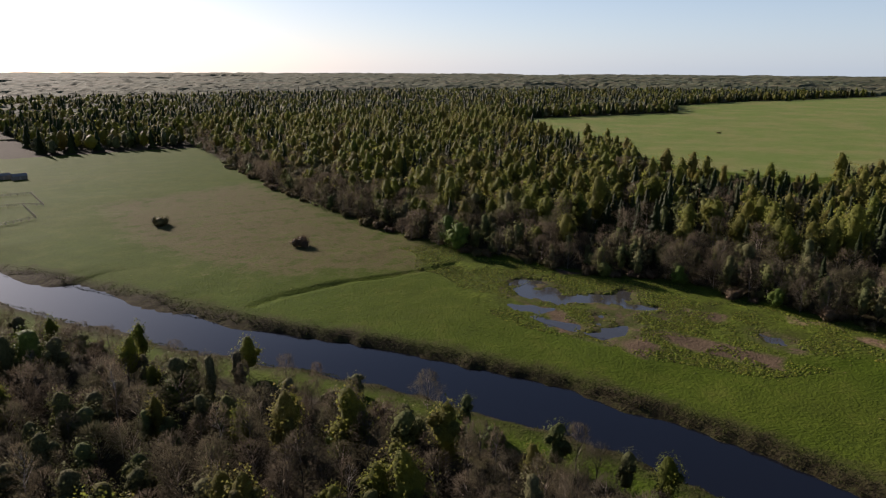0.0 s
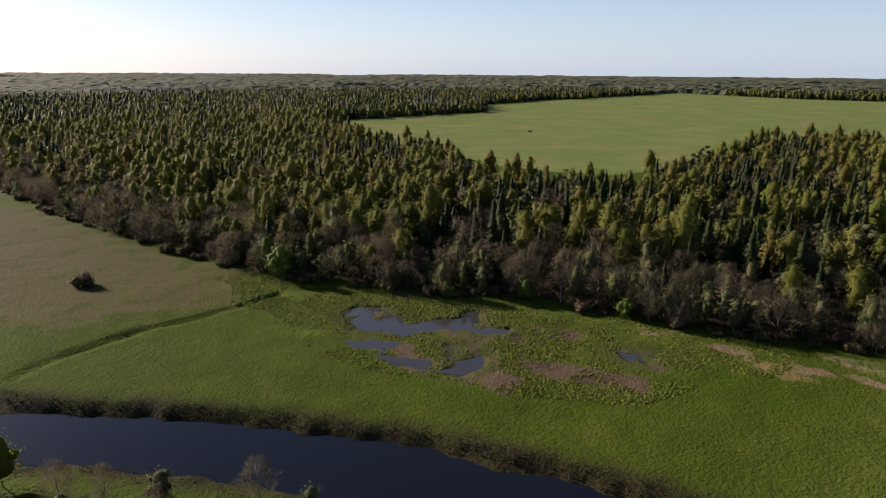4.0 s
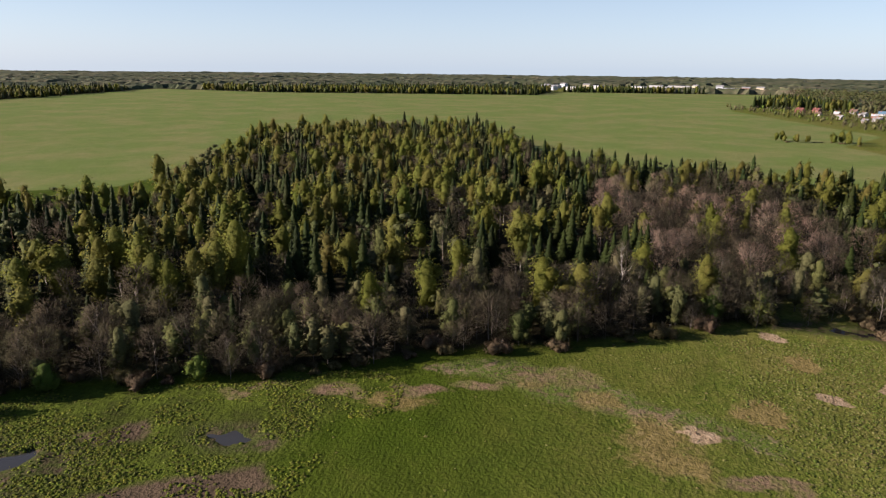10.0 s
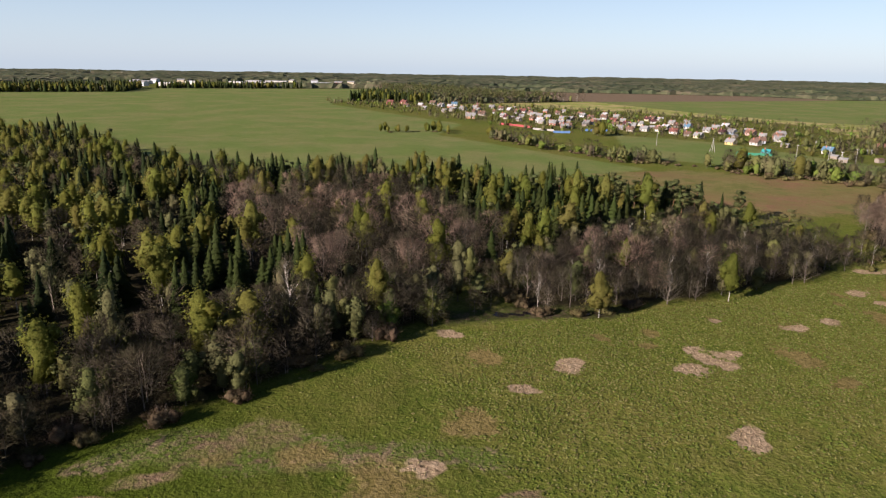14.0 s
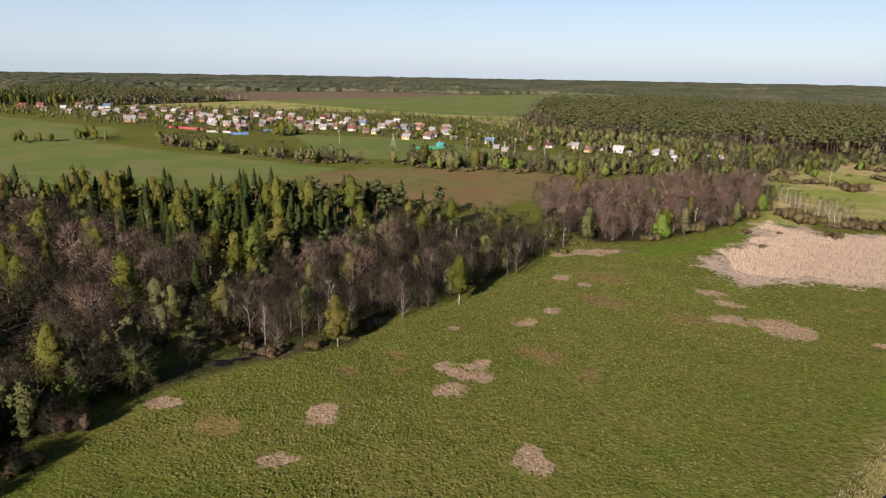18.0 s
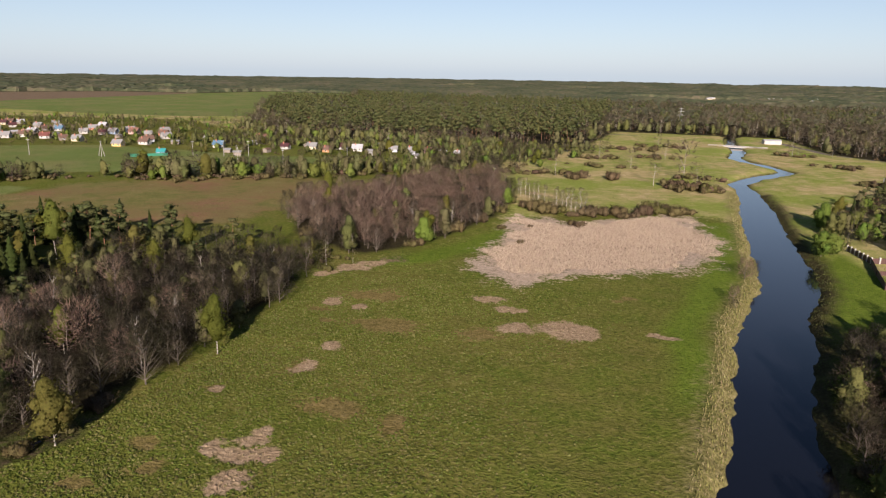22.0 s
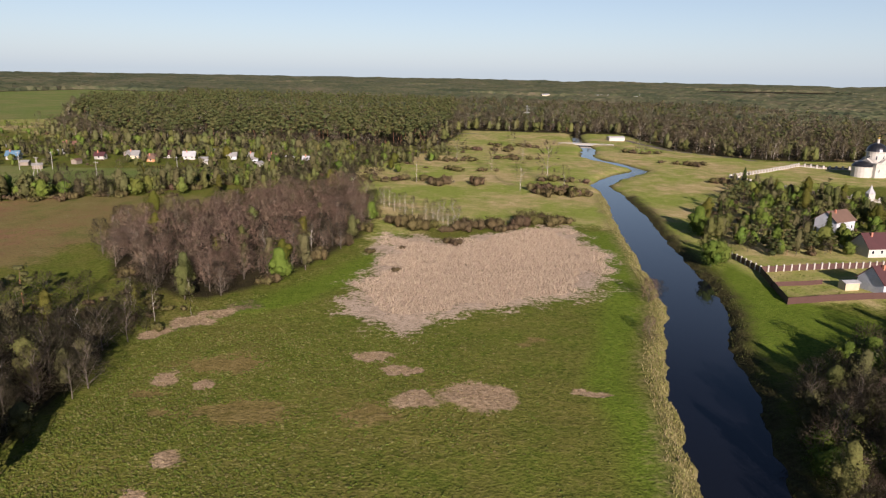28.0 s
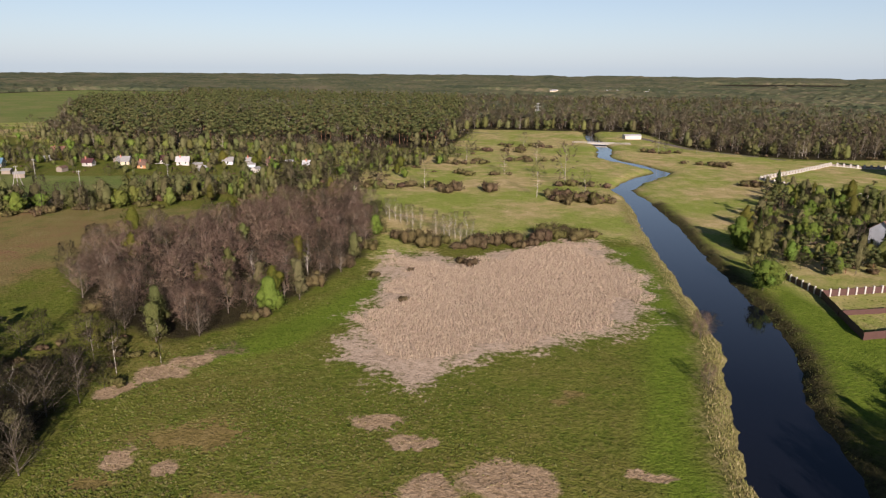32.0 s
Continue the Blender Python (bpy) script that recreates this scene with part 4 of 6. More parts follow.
for x, y, d in zip(X, Y, D):
    plant(choose([("bare_alder_tree", 4), ("budding_tree", 4), ("green_tree", 1.2), ("willow_bush", 2), ("rosy_alder_tree", 1)]), x, y, rng.uniform(0.45, 0.85), rng.uniform() < 0.5, "slope", 60)
# the two alder stands along the brook
for poly, seed in ((ALDER_A, 11), (ALDER_B, 12)):
    X, Y, D = scatter(poly, 6.0 if seed == 12 else 5.0, seed=seed)
    for x, y, d in zip(X, Y, D):
        kind = choose([("willow_bush", 4), ("bare_alder_tree", 3), ("budding_tree", 1.2), ("birch_tree", 0.25), ("green_tree", 0.4)]) if d < 4 else \
            choose([("rosy_alder_tree", 9 if seed == 12 else 1.5), ("bare_alder_tree", 1.2 if seed == 12 else 5), ("budding_tree", 0.8), ("bare_birch_tree", 0.8), ("birch_tree", 0.2)])
        plant(kind, x, y, rng.uniform(0.62, 0.95) * (1.25 if kind == "willow_bush" else 1), d < 14, "stand", 130, d < 5)
# the long wood: an edge of grey alder and willow, birch and spruce behind
X, Y, D = scatter(FOREST, 7.8, seed=3)
front = seg_dist(X, Y, FOREST_EDGE)
for k in np.argsort(front):
    x, y, f = X[k], Y[k], front[k]
    clump = wob(np.array([x]), np.array([y]), 28)[0]
    rose = 200 < x < 335 and -60 < y < 22 and y < 22 - abs(x - 285) * 0.25
    if rose and D[k] > 6:
        kind = choose([("rosy_alder_tree", 2.5), ("bare_alder_tree", 6), ("birch_tree", 1)])
    elif x > 230 and y < -75:
        kind = choose([("pine_tree", 0.5), ("spruce_tree", 6), ("birch_tree", 2.5)])
    elif f < 9:
        kind = choose([("willow_bush", 3), ("bare_alder_tree", 4), ("budding_tree", 3), ("birch_tree", 0.5), ("green_tree", 0.25)])
    elif f < 34:
        kind = choose([("bare_alder_tree", 5 if y < 230 else 2), ("budding_tree", 3), ("birch_tree", (1.6 if clump < 0 else 0.6) + (3 if y > 200 else 0)), ("spruce_tree", 0.4), ("green_tree", 0.15)])
    else:
        kind = choose([("birch_tree", max(0.4, 2.4 - 4.0 * clump) * (0.65 if y < 120 else 1) + (5 if y > 210 else 0) + (1.5 if x > 430 else 0)), ("budding_tree", 1), ("spruce_tree", max(0.6, (5.2 if y < 120 else 3.0) + 6.0 * clump)), ("bare_alder_tree", 1), ("pine_tree", 0.2)])
    s = rng.uniform(0.75, 1.14) * (0.72 + 0.28 * min(1, f / 30)) * (0.88 if kind == "spruce_tree" else 1)
    plant(kind, x, y, s, f < 60 and -60 < y < 260, fine=f < 8 and y < 160)
for a, b in zip(FOREST_EDGE[2:-1], FOREST_EDGE[3:]):
    for k in range(int(math.dist(a, b) / 1.1)):
        t = rng.uniform()
        plant("budding_tree" if rng.uniform() < 0.4 else "bare_alder_tree", a[0] + (b[0] - a[0]) * t + rng.uniform(2, 30), a[1] + (b[1] - a[1]) * t + rng.uniform(-2, 2), rng.uniform(0.5, 0.92), False)
# willow and elder thicket along the wood's foot
for a, b in zip(FOREST_EDGE[2:-1], FOREST_EDGE[3:]):
    for k in range(int(math.dist(a, b) / 2.4)):
        t = rng.uniform()
        plant(choose([("willow_bush", 6), ("bare_alder_tree", 2.2), ("green_tree", 0.6)]), a[0] + (b[0] - a[0]) * t + rng.uniform(-1.5, 6), a[1] + (b[1] - a[1]) * t + rng.uniform(-2, 2), rng.uniform(0.5, 1.0) * (1.0 if rng.uniform() < 0.7 else 0.6))
# young wood between the brook and the heath
X, Y, D = scatter(YOUNG, 5.2, seed=14)
for x, y in zip(X, Y):
    plant(choose([("birch_tree", 0.9), ("budding_tree", 3), ("bare_alder_tree", 5), ("willow_bush", 2), ("pine_tree", 0.5)]), x, y, rng.uniform(0.45, 0.8), rng.uniform() < 0.4)
# young growth that joins the two stands
X, Y, D = scatter([(172, -138), (192, -134), (206, -160), (186, -178), (168, -166), (160, -160)], 5.0, seed=17)
for x, y in zip(X, Y):
    plant(choose([("willow_bush", 4), ("bare_alder_tree", 3), ("birch_tree", 0.6), ("bare_birch_tree", 0.8)]), x, y, rng.uniform(0.4, 0.8), False)
X, Y, D = scatter([(238, -140), (300, -130), (335, -125), (330, -140), (250, -165), (225, -170)], 6.5, seed=15)
for x, y in zip(X, Y):
    plant(choose([("pine_tree", 2), ("spruce_tree", 4)]), x, y, rng.uniform(0.5, 0.95))


def woods(name, label, shapes, rows, mats):
    """Many plants as one mesh of kind stuff."""
    rows = np.array(rows)
    zs = height(rows[:, 0], rows[:, 1])
    pick = np.random.RandomState(len(rows)).randint(len(shapes), size=len(rows))
    VV, FF, MM, TT, NN, n = [], [], [], [], [], 0
    for s, (w, c) in enumerate(shapes):
        some = rows[pick == s]
        if not len(some):
            continue
        V, F = join([w, c[:2]])
        N = np.r_[unit(w[0] * (1, 1, 0) + 1e-4), c[2]]
        M = np.r_[np.zeros(len(w[1]), int), np.ones(len(c[1]), int)]
        ca, sa, sc = np.cos(some[:, 3])[:, None], np.sin(some[:, 3])[:, None], some[:, 2][:, None]
        fat = sc * np.random.RandomState(s).uniform(1.0, 1.35, sc.shape)
        P = np.stack([(V[:, 0] * ca - V[:, 1] * sa) * fat + some[:, :1], (V[:, 0] * sa + V[:, 1] * ca) * fat + some[:, 1:2],
                      V[None, :, 2] * (1.7 * sc - 0.62 * fat) + zs[pick == s][:, None]], -1)
        NN.append(np.stack([N[:, 0] * ca - N[:, 1] * sa, N[:, 0] * sa + N[:, 1] * ca, np.broadcast_to(N[:, 2], (len(some), len(N)))], -1).reshape(-1, 3))
        VV.append(P.reshape(-1, 3))
        FF.append((F[None] + (np.arange(len(some)) * len(V))[:, None, None]).reshape(-1, 3) + n)
        MM.append(np.tile(M, len(some)))
        TT.append(np.repeat(np.random.RandomState(s + len(rows)).rand(len(some)), len(V)))
        n += len(some) * len(V)
    ob = new(name, make_mesh(name, np.concatenate(VV), np.concatenate(FF), mats, np.concatenate(MM), smooth=True, floats={"tint": np.concatenate(TT)}, normals=np.concatenate(NN)))
    return tagged(ob, label, "woods", kind="stuff")


for (kind, fine), rows in STUFF.items():
    woods(kind.replace("_tree", "") + "_wood", "dense stand of " + LABELS[kind][0].split(" with ")[0] + "s", KINDS[kind][0] if fine else LIGHTER[kind], rows, [MAT[KINDS[kind][1]], MAT[KINDS[kind][2]]])

# far woods, tree by tree to about a kilometre
FAR = {}
r2 = np.random.RandomState(77)
X, Y = np.meshgrid(np.arange(-420, 1700, 9.0), np.arange(-1350, 1400, 9.0))
X, Y = (X + r2.uniform(-4.2, 4.2, X.shape)).ravel(), (Y + r2.uniform(-4.2, 4.2, Y.shape)).ravel()
RR = np.hypot(X - CX, Y)
land = union(X, Y, [CROP, CROP_FAR, STRIP, GAP, PLOUGHED, VILLAGE, TOWN, VALLEY, GREEN_VILLAGE, HEATH, FOREST, ALDER_A, ALDER_B])
azim = np.degrees(np.arctan2(X - 60, Y - 10)) % 360
keep = (land < -3) & (RR > 560) & (RR < 1500) & ((azim < 222) | (azim > 350)) & (r2.rand(len(X)) < np.where(land > -45, 1.0, np.where(RR < 900, 0.8, 0.45)))
for x, y, e in zip(X[keep], Y[keep], land[keep]):
    v = r2.rand()
    if e > -16 and y < -400:
        kind = "willow_bush" if v < 0.3 else "budding_tree" if v < 0.6 else "bare_birch_tree"
    elif y > 300:
        kind = "spruce_tree" if v < 0.25 else "birch_tree" if v < 0.65 else "budding_tree"
    elif x > 100 and y < -400:
        kind = "pine_tree" if v < 0.8 else "bare_birch_tree" if v < 0.9 else "budding_tree"
    elif y < -400:
        kind = "budding_tree" if v < 0.3 else "bare_birch_tree" if v < 0.8 else "bare_alder_tree" if v < 0.9 else "pine_tree"
    else:
        kind = "spruce_tree" if v < 0.6 else "birch_tree"
    FAR.setdefault(kind, []).append((x, y, r2.uniform(0.8, 1.15), r2.uniform(0, 6.28)))
for kind, rows in FAR.items():
    woods("far_" + kind.replace("_tree", "") + "_wood", "distant wood of " + LABELS[kind][0].split(" with ")[0] + "s", FARTHEST[kind], rows, [MAT[KINDS[kind][1]], MAT[KINDS[kind][2]]])

# the wooded horizon: a lumpy canopy
az2 = np.radians(np.arange(-16, 230, 0.36))
rd2 = 800 * 1.013 ** np.arange(0, 140)
A, R = np.meshgrid(az2, rd2)
rj = np.random.RandomState(9)
CXX = CX + R * np.sin(A + rj.uniform(-0.002, 0.002, A.shape)) * rj.uniform(0.997, 1.003, A.shape)
CYY = CY + R * np.cos(A + rj.uniform(-0.002, 0.002, A.shape)) * rj.uniform(0.997, 1.003, A.shape)
land = union(CXX, CYY, [CROP, CROP_FAR, STRIP, GAP, PLOUGHED, VILLAGE, TOWN, VALLEY])
mask = (land < -25) & ~((wob(CXX, CYY, 310) > 0.62) & (R > 1600))
CZ = level(CXX, CYY) + np.where(mask, 6 + 3.5 * wob(CXX, CYY, 120) + rj.uniform(-2.0, 3.2, A.shape), -4)
nr, na = A.shape
i, j = np.meshgrid(np.arange(nr - 1), np.arange(na - 1), indexing="ij")
CF = np.stack([i * na + j, i * na + j + 1, (i + 1) * na + j + 1, (i + 1) * na + j], -1).reshape(-1, 4)
some = mask[:-1, :-1] | mask[1:, :-1] | mask[:-1, 1:] | mask[1:, 1:]
CF = CF[some.ravel()]


def canopy_material():
    m, n, l, b = material("canopy")
    co = n.new("ShaderNodeTexCoord").outputs["Object"]
    v = calc(n, l, "ADD", calc(n, l, "MULTIPLY", tex(n, l, 0.006, 3, co), 0.5), calc(n, l, "MULTIPLY", tex(n, l, 0.08, 4, co), 0.5))
    # lightened and turned a little blue: distance haze put into the colour
    l.new(ramp(n, l, v, [(0.36, (0.038, 0.052, 0.029)), (0.47, (0.065, 0.077, 0.041)), (0.56, (0.102, 0.1, 0.058)), (0.66, (0.126, 0.106, 0.074))]), b.inputs["Base Color"])
    b.inputs["Roughness"].default_value = 0.95
    b.inputs["Specular IOR Level"].default_value = 0.05
    return m


tagged(new("distant_forest", make_mesh("distant_forest", np.stack([CXX, CYY, CZ], -1).reshape(-1, 3), CF, [canopy_material()])),
       "endless mixed forest reaching a hazy horizon", "forest", kind="stuff")

# ---- buildings and other made things ----
PAINT = {
    "white": plain("white_wall", (0.40, 0.385, 0.36), 0.7, 3), "cream": plain("cream_wall", (0.42, 0.36, 0.25), 0.75, 3), "brick": plain("brick_wall", (0.36, 0.15, 0.10), 0.85, 4),
    "timber": plain("grey_timber", (0.20, 0.17, 0.14), 0.9, 5), "orange": plain("orange_wall", (0.36, 0.19, 0.09), 0.8, 3), "blue": plain("blue_wall", (0.20, 0.27, 0.38), 0.7, 3),
    "yellow": plain("yellow_wall", (0.48, 0.35, 0.12), 0.75, 3), "pink": plain("pinkish_wall", (0.38, 0.25, 0.21), 0.8, 3), "palegrey": plain("pale_blue_siding", (0.40, 0.43, 0.48), 0.6, 3),
    "grey_roof": plain("grey_slate_roof", (0.22, 0.22, 0.22), 0.8, 2), "red_roof": plain("red_sheet_roof", (0.15, 0.055, 0.046), 0.6, 2), "wine_roof": plain("wine_red_roof", (0.06, 0.02, 0.023), 0.7, 2),
    "orange_roof": plain("orange_tile_roof", (0.17, 0.09, 0.063), 0.7, 3), "teal_roof": plain("turquoise_roof", (0.03, 0.24, 0.25), 0.5, 2), "blue_roof": plain("blue_roof", (0.09, 0.17, 0.25), 0.5, 2),
    "white_roof": plain("white_sheet_roof", (0.38, 0.39, 0.41), 0.5, 2), "brown_roof": plain("brown_roof", (0.13, 0.08, 0.06), 0.7, 2),
    "fence_brown": plain("brown_corrugated_fence", (0.065, 0.03, 0.025), 0.6, 2), "fence_red": plain("red_fence", (0.26, 0.04, 0.04), 0.6, 2), "fence_blue": plain("blue_fence", (0.10, 0.20, 0.42), 0.6, 2),
    "fence_green": plain("green_fence", (0.02, 0.17, 0.10), 0.6, 2), "concrete": plain("concrete", (0.30, 0.29, 0.27), 0.85, 2), "asphalt": plain("road_deck", (0.12, 0.115, 0.11), 0.9, 2),
    "dome": plain("dark_dome_sheet", (0.035, 0.037, 0.045), 0.35, 1, 0.2, 0.6), "gold": plain("gilding", (0.75, 0.48, 0.12), 0.25, 2, 0.15, 1.0), "steel": plain("galvanised_steel", (0.42, 0.43, 0.44), 0.45, 3, 0.2, 0.7),
    "window_frame": plain("white_window_frame", (0.7, 0.7, 0.68), 0.6, 8, 0.1), "log": plain("weathered_log", (0.32, 0.27, 0.21), 0.9, 4),
}


def glass_material():
    m, n, l, b = material("window_glass")
    co = n.new("ShaderNodeTexCoord").outputs["Object"]
    l.new(ramp(n, l, tex(n, l, 1.5, 2, co), [(0.3, (0.012, 0.015, 0.02)), (0.7, (0.03, 0.035, 0.042))]), b.inputs["Base Color"])
    b.inputs["Roughness"].default_value = 0.08
    return m


GLASS = glass_material()
CACHE = {}


def part(name, key, build, mat, parent, place=None, label=""):
    """One mesh object under a thing or part; alike shapes share their mesh."""
    key = (name, key, mat.name)
    if key not in CACHE:
        V, F = build()
        me = bpy.data.meshes.new(name)
        me.from_pydata([tuple(v) for v in V], [], [tuple(f) for f in F])
        me.materials.append(mat)
        CACHE[key] = me
    ob = new(name, CACHE[key])
    ob.parent = parent
    if place is not None:
        ob.matrix_basis = place
    return tagged(ob, label) if label else ob


def block(w, d, h, z0=0.0, bevel=0.0):
    """A box on its base, its upper edges eased."""
    a, b, e = w / 2, d / 2, bevel
    V = [(-a, -b, z0), (a, -b, z0), (a, b, z0), (-a, b, z0), (-a, -b, z0 + h - e), (a, -b, z0 + h - e), (a, b, z0 + h - e), (-a, b, z0 + h - e)]
    F = [(3, 2, 1, 0), (0, 1, 5, 4), (1, 2, 6, 5), (2, 3, 7, 6), (3, 0, 4, 7)]
    if e:
        V += [(-a + e, -b + e, z0 + h), (a - e, -b + e, z0 + h), (a - e, b - e, z0 + h), (-a + e, b - e, z0 + h)]
        F += [(4, 5, 9, 8), (5, 6, 10, 9), (6, 7, 11, 10), (7, 4, 8, 11), (8, 9, 10, 11)]
    else:
        F.append((4, 5, 6, 7))
    return V, F


def gabled(w, d, h, g):
    """House walls with gable ends along x."""
    a, b = w / 2, d / 2
    V = [(-a, -b, -0.6), (a, -b, -0.6), (a, b, -0.6), (-a, b, -0.6), (-a, -b, h), (a, -b, h), (a, b, h), (-a, b, h), (-a, 0, h + g), (a, 0, h + g)]
    return V, [(3, 2, 1, 0), (0, 1, 5, 4), (2, 3, 7, 6), (1, 2, 6, 9, 5), (3, 0, 4, 8, 7), (4, 5, 9, 8), (6, 7, 8, 9)]


def roof_shell(w, d, h, g, over=0.5, t=0.16):
    a, b = w / 2 + over, d / 2 + over
    drop = g * over / (d / 2)
    pr = [(-b, h - drop + 0.03), (0, h + g + 0.03), (b, h - drop + 0.03), (b, h - drop + 0.03 + t), (0, h + g + 0.03 + t), (-b, h - drop + 0.03 + t)]
    V = [(x, y, z) for x in (-a, a) for y, z in pr]
    F = [(k, (k + 1) % 6, 6 + (k + 1) % 6, 6 + k) for k in range(6)] + [(0, 5, 4, 1), (1, 4, 3, 2), (6, 7, 10, 11), (7, 8, 9, 10)]
    return V, F


def window(parent, x, y, z, turn, w=0.9, h=1.2):
    at = Matrix.Translation((x, y, z)) @ pose(0, 0, 0, 0, 0, turn)
    f = part("window", (w, h), lambda: block(w + 0.24, 0.10, h + 0.24, -h / 2 - 0.12), PAINT["window_frame"], parent, at)
    part("pane", (w, h), lambda: block(w, 0.04, h, -h / 2), GLASS, f, pose(0, -0.05, 0))


def house(x, y, turn, wall="white", roof="grey_roof", w=9.0, d=7.0, h=2.9, g=2.8, chimney=True, porch=False, label="", category="house", name="house"):
    """A village house: gabled walls, roof with eaves, windows, door and chimney."""
    root = new(name)
    root.matrix_basis = pose(x, y, ground_z(x, y), 0, 0, turn)
    key = (w, d, h, g)
    part("wall", key, lambda: gabled(w, d, h, g), PAINT[wall], root)
    part("roof", key, lambda: roof_shell(w, d, h, g), PAINT[roof], root)
    if chimney:
        part("chimney", 1, lambda: block(0.6, 0.6, 1.7, 0, 0.04), PAINT["brick"], root, pose(w * 0.2, d * 0.12, h + g * 0.7))
    n = min(4, max(1, int(w / 3.2)))
    for k in range(n):
        u = (k + 0.5) / n * w - w / 2
        window(root, -u, d / 2 + 0.02, h * 0.55, 180)
    for s in (-1,) if category == "house" and y < -280 else ():
        for u in ((-0.22, 0.22) if d > 5 else (0,)):
            window(root, s * (w / 2 + 0.02), u * d, h * 0.55, 90 * s)
        if g > 2.2:
            window(root, s * (w / 2 + 0.02), 0, h + g * 0.32, 90 * s, 0.8, 0.9)
    part("door", 1, lambda: block(0.95, 0.12, 2.05, 0, 0.02), PAINT["brown_roof"], root, pose(w * 0.38, -d / 2 - 0.04, 0.1))
    if porch:
        part("porch", 1, lambda: gabled(2.6, 2.2, 2.3, 0.9), PAINT["timber"], root, pose(0, -d / 2 - 1.1, 0, 0, 0, 90))
        part("porch_roof", 1, lambda: roof_shell(2.6, 2.2, 2.3, 0.9, 0.25, 0.1), PAINT[roof], root, pose(0, -d / 2 - 1.1, 0, 0, 0, 90))
    return tagged(root, label, category, group="houses of the village")


def shed(x, y, turn, wall="timber", roof="grey_roof", w=4.5, d=3.5, h=2.1, g=0.9, label="small weathered timber shed in a village garden"):
    root = new("shed")
    root.matrix_basis = pose(x, y, ground_z(x, y), 0, 0, turn)
    key = (w, d, h, g)
    part("wall", key, lambda: gabled(w, d, h, g), PAINT[wall], root)
    part("roof", key, lambda: roof_shell(w, d, h, g, 0.3, 0.1), PAINT[roof], root)
    part("door", 2, lambda: block(0.9, 0.1, 1.8, 0, 0.02), PAINT["log"], root, pose(0, -d / 2 - 0.03, 0.05))
    return tagged(root, label, "shed", group="sheds of the village")


COLOUR = {"white": "white-walled", "cream": "cream-walled", "brick": "red brick", "timber": "grey timber", "orange": "orange timber", "blue": "blue-painted", "yellow": "yellow-painted",
          "pink": "pinkish rendered", "palegrey": "pale blue sided"}
ROOFS = {"grey_roof": "grey slate", "red_roof": "red sheet", "wine_roof": "wine-red", "orange_roof": "orange tile", "teal_roof": "turquoise", "blue_roof": "blue sheet", "white_roof": "white sheet", "brown_roof": "brown"}


def street(rows, turn):
    for x, y, wall, roof, size in rows:
        house(x, y, turn + rng.uniform(-14, 14), wall, roof, 6.4 * size, 5.2 * size, 2.4 * size ** 0.5, 2.2 * size, porch=rng.uniform() < 0.3,
              label=f"{COLOUR[wall]} house with {ROOFS[roof]} gable roof in a garden")


street([(963, -323, "brick", "red_roof", 1.5), (974, -348, "brick", "red_roof", 1.3), (952, -384, "white", "brown_roof", 1.3), (926, -405, "white", "blue_roof", 1.2), (836, -370, "white", "grey_roof", 1.2),
        (715, -315, "orange", "grey_roof", 1.5), (778, -423, "white", "red_roof", 1.2), (726, -404, "white", "grey_roof", 1.1), (859, -427, "timber", "grey_roof", 1.1), (747, -347, "timber", "brown_roof", 1.2)], 40)
street([(648, -360, "white", "white_roof", 1.2), (690, -399, "yellow", "grey_roof", 1.0), (619, -355, "brick", "grey_roof", 1.2), (662, -399, "cream", "grey_roof", 1.1), (588, -347, "brick", "wine_roof", 1.1),
        (615, -403, "blue", "orange_roof", 1.1), (619, -432, "brick", "red_roof", 1.2), (667, -459, "white", "brown_roof", 1.1), (542, -404, "white", "grey_roof", 1.1), (536, -416, "white", "brown_roof", 1.1),
        (513, -412, "white", "red_roof", 1.1), (589, -485, "timber", "grey_roof", 1.0), (516, -456, "white", "grey_roof", 1.0), (636, -501, "timber", "brown_roof", 1.2)], 25)
street([(549, -466, "white", "blue_roof", 1.0), (719, -359, "timber", "grey_roof", 1.0), (716, -464, "cream", "brown_roof", 1.1), (595, -429, "pink", "wine_roof", 1.0), (494, -464, "blue", "grey_roof", 1.1),
        (480, -472, "pink", "orange_roof", 1.2), (451, -471, "brick", "brown_roof", 1.1), (432, -392, "yellow", "grey_roof", 1.1), (423, -409, "white", "brown_roof", 1.1), (376, -363, "blue", "teal_roof", 0.8),
        (366, -415, "white", "blue_roof", 1.1), (393, -445, "white", "grey_roof", 1.0), (363, -472, "brick", "orange_roof", 1.2)], 15)
street([(319, -426, "white", "wine_roof", 0.9), (302, -434, "cream", "grey_roof", 1.1), (285, -421, "orange", "brown_roof", 0.8), (283, -441, "white", "wine_roof", 1.0), (268, -437, "white", "white_roof", 1.1),
        (262, -460, "yellow", "grey_roof", 0.9), (243, -443, "palegrey", "grey_roof", 0.9), (231, -447, "timber", "grey_roof", 0.8), (216, -442, "pink", "brown_roof", 1.0), (193, -436, "white", "white_roof", 0.9)], 8)
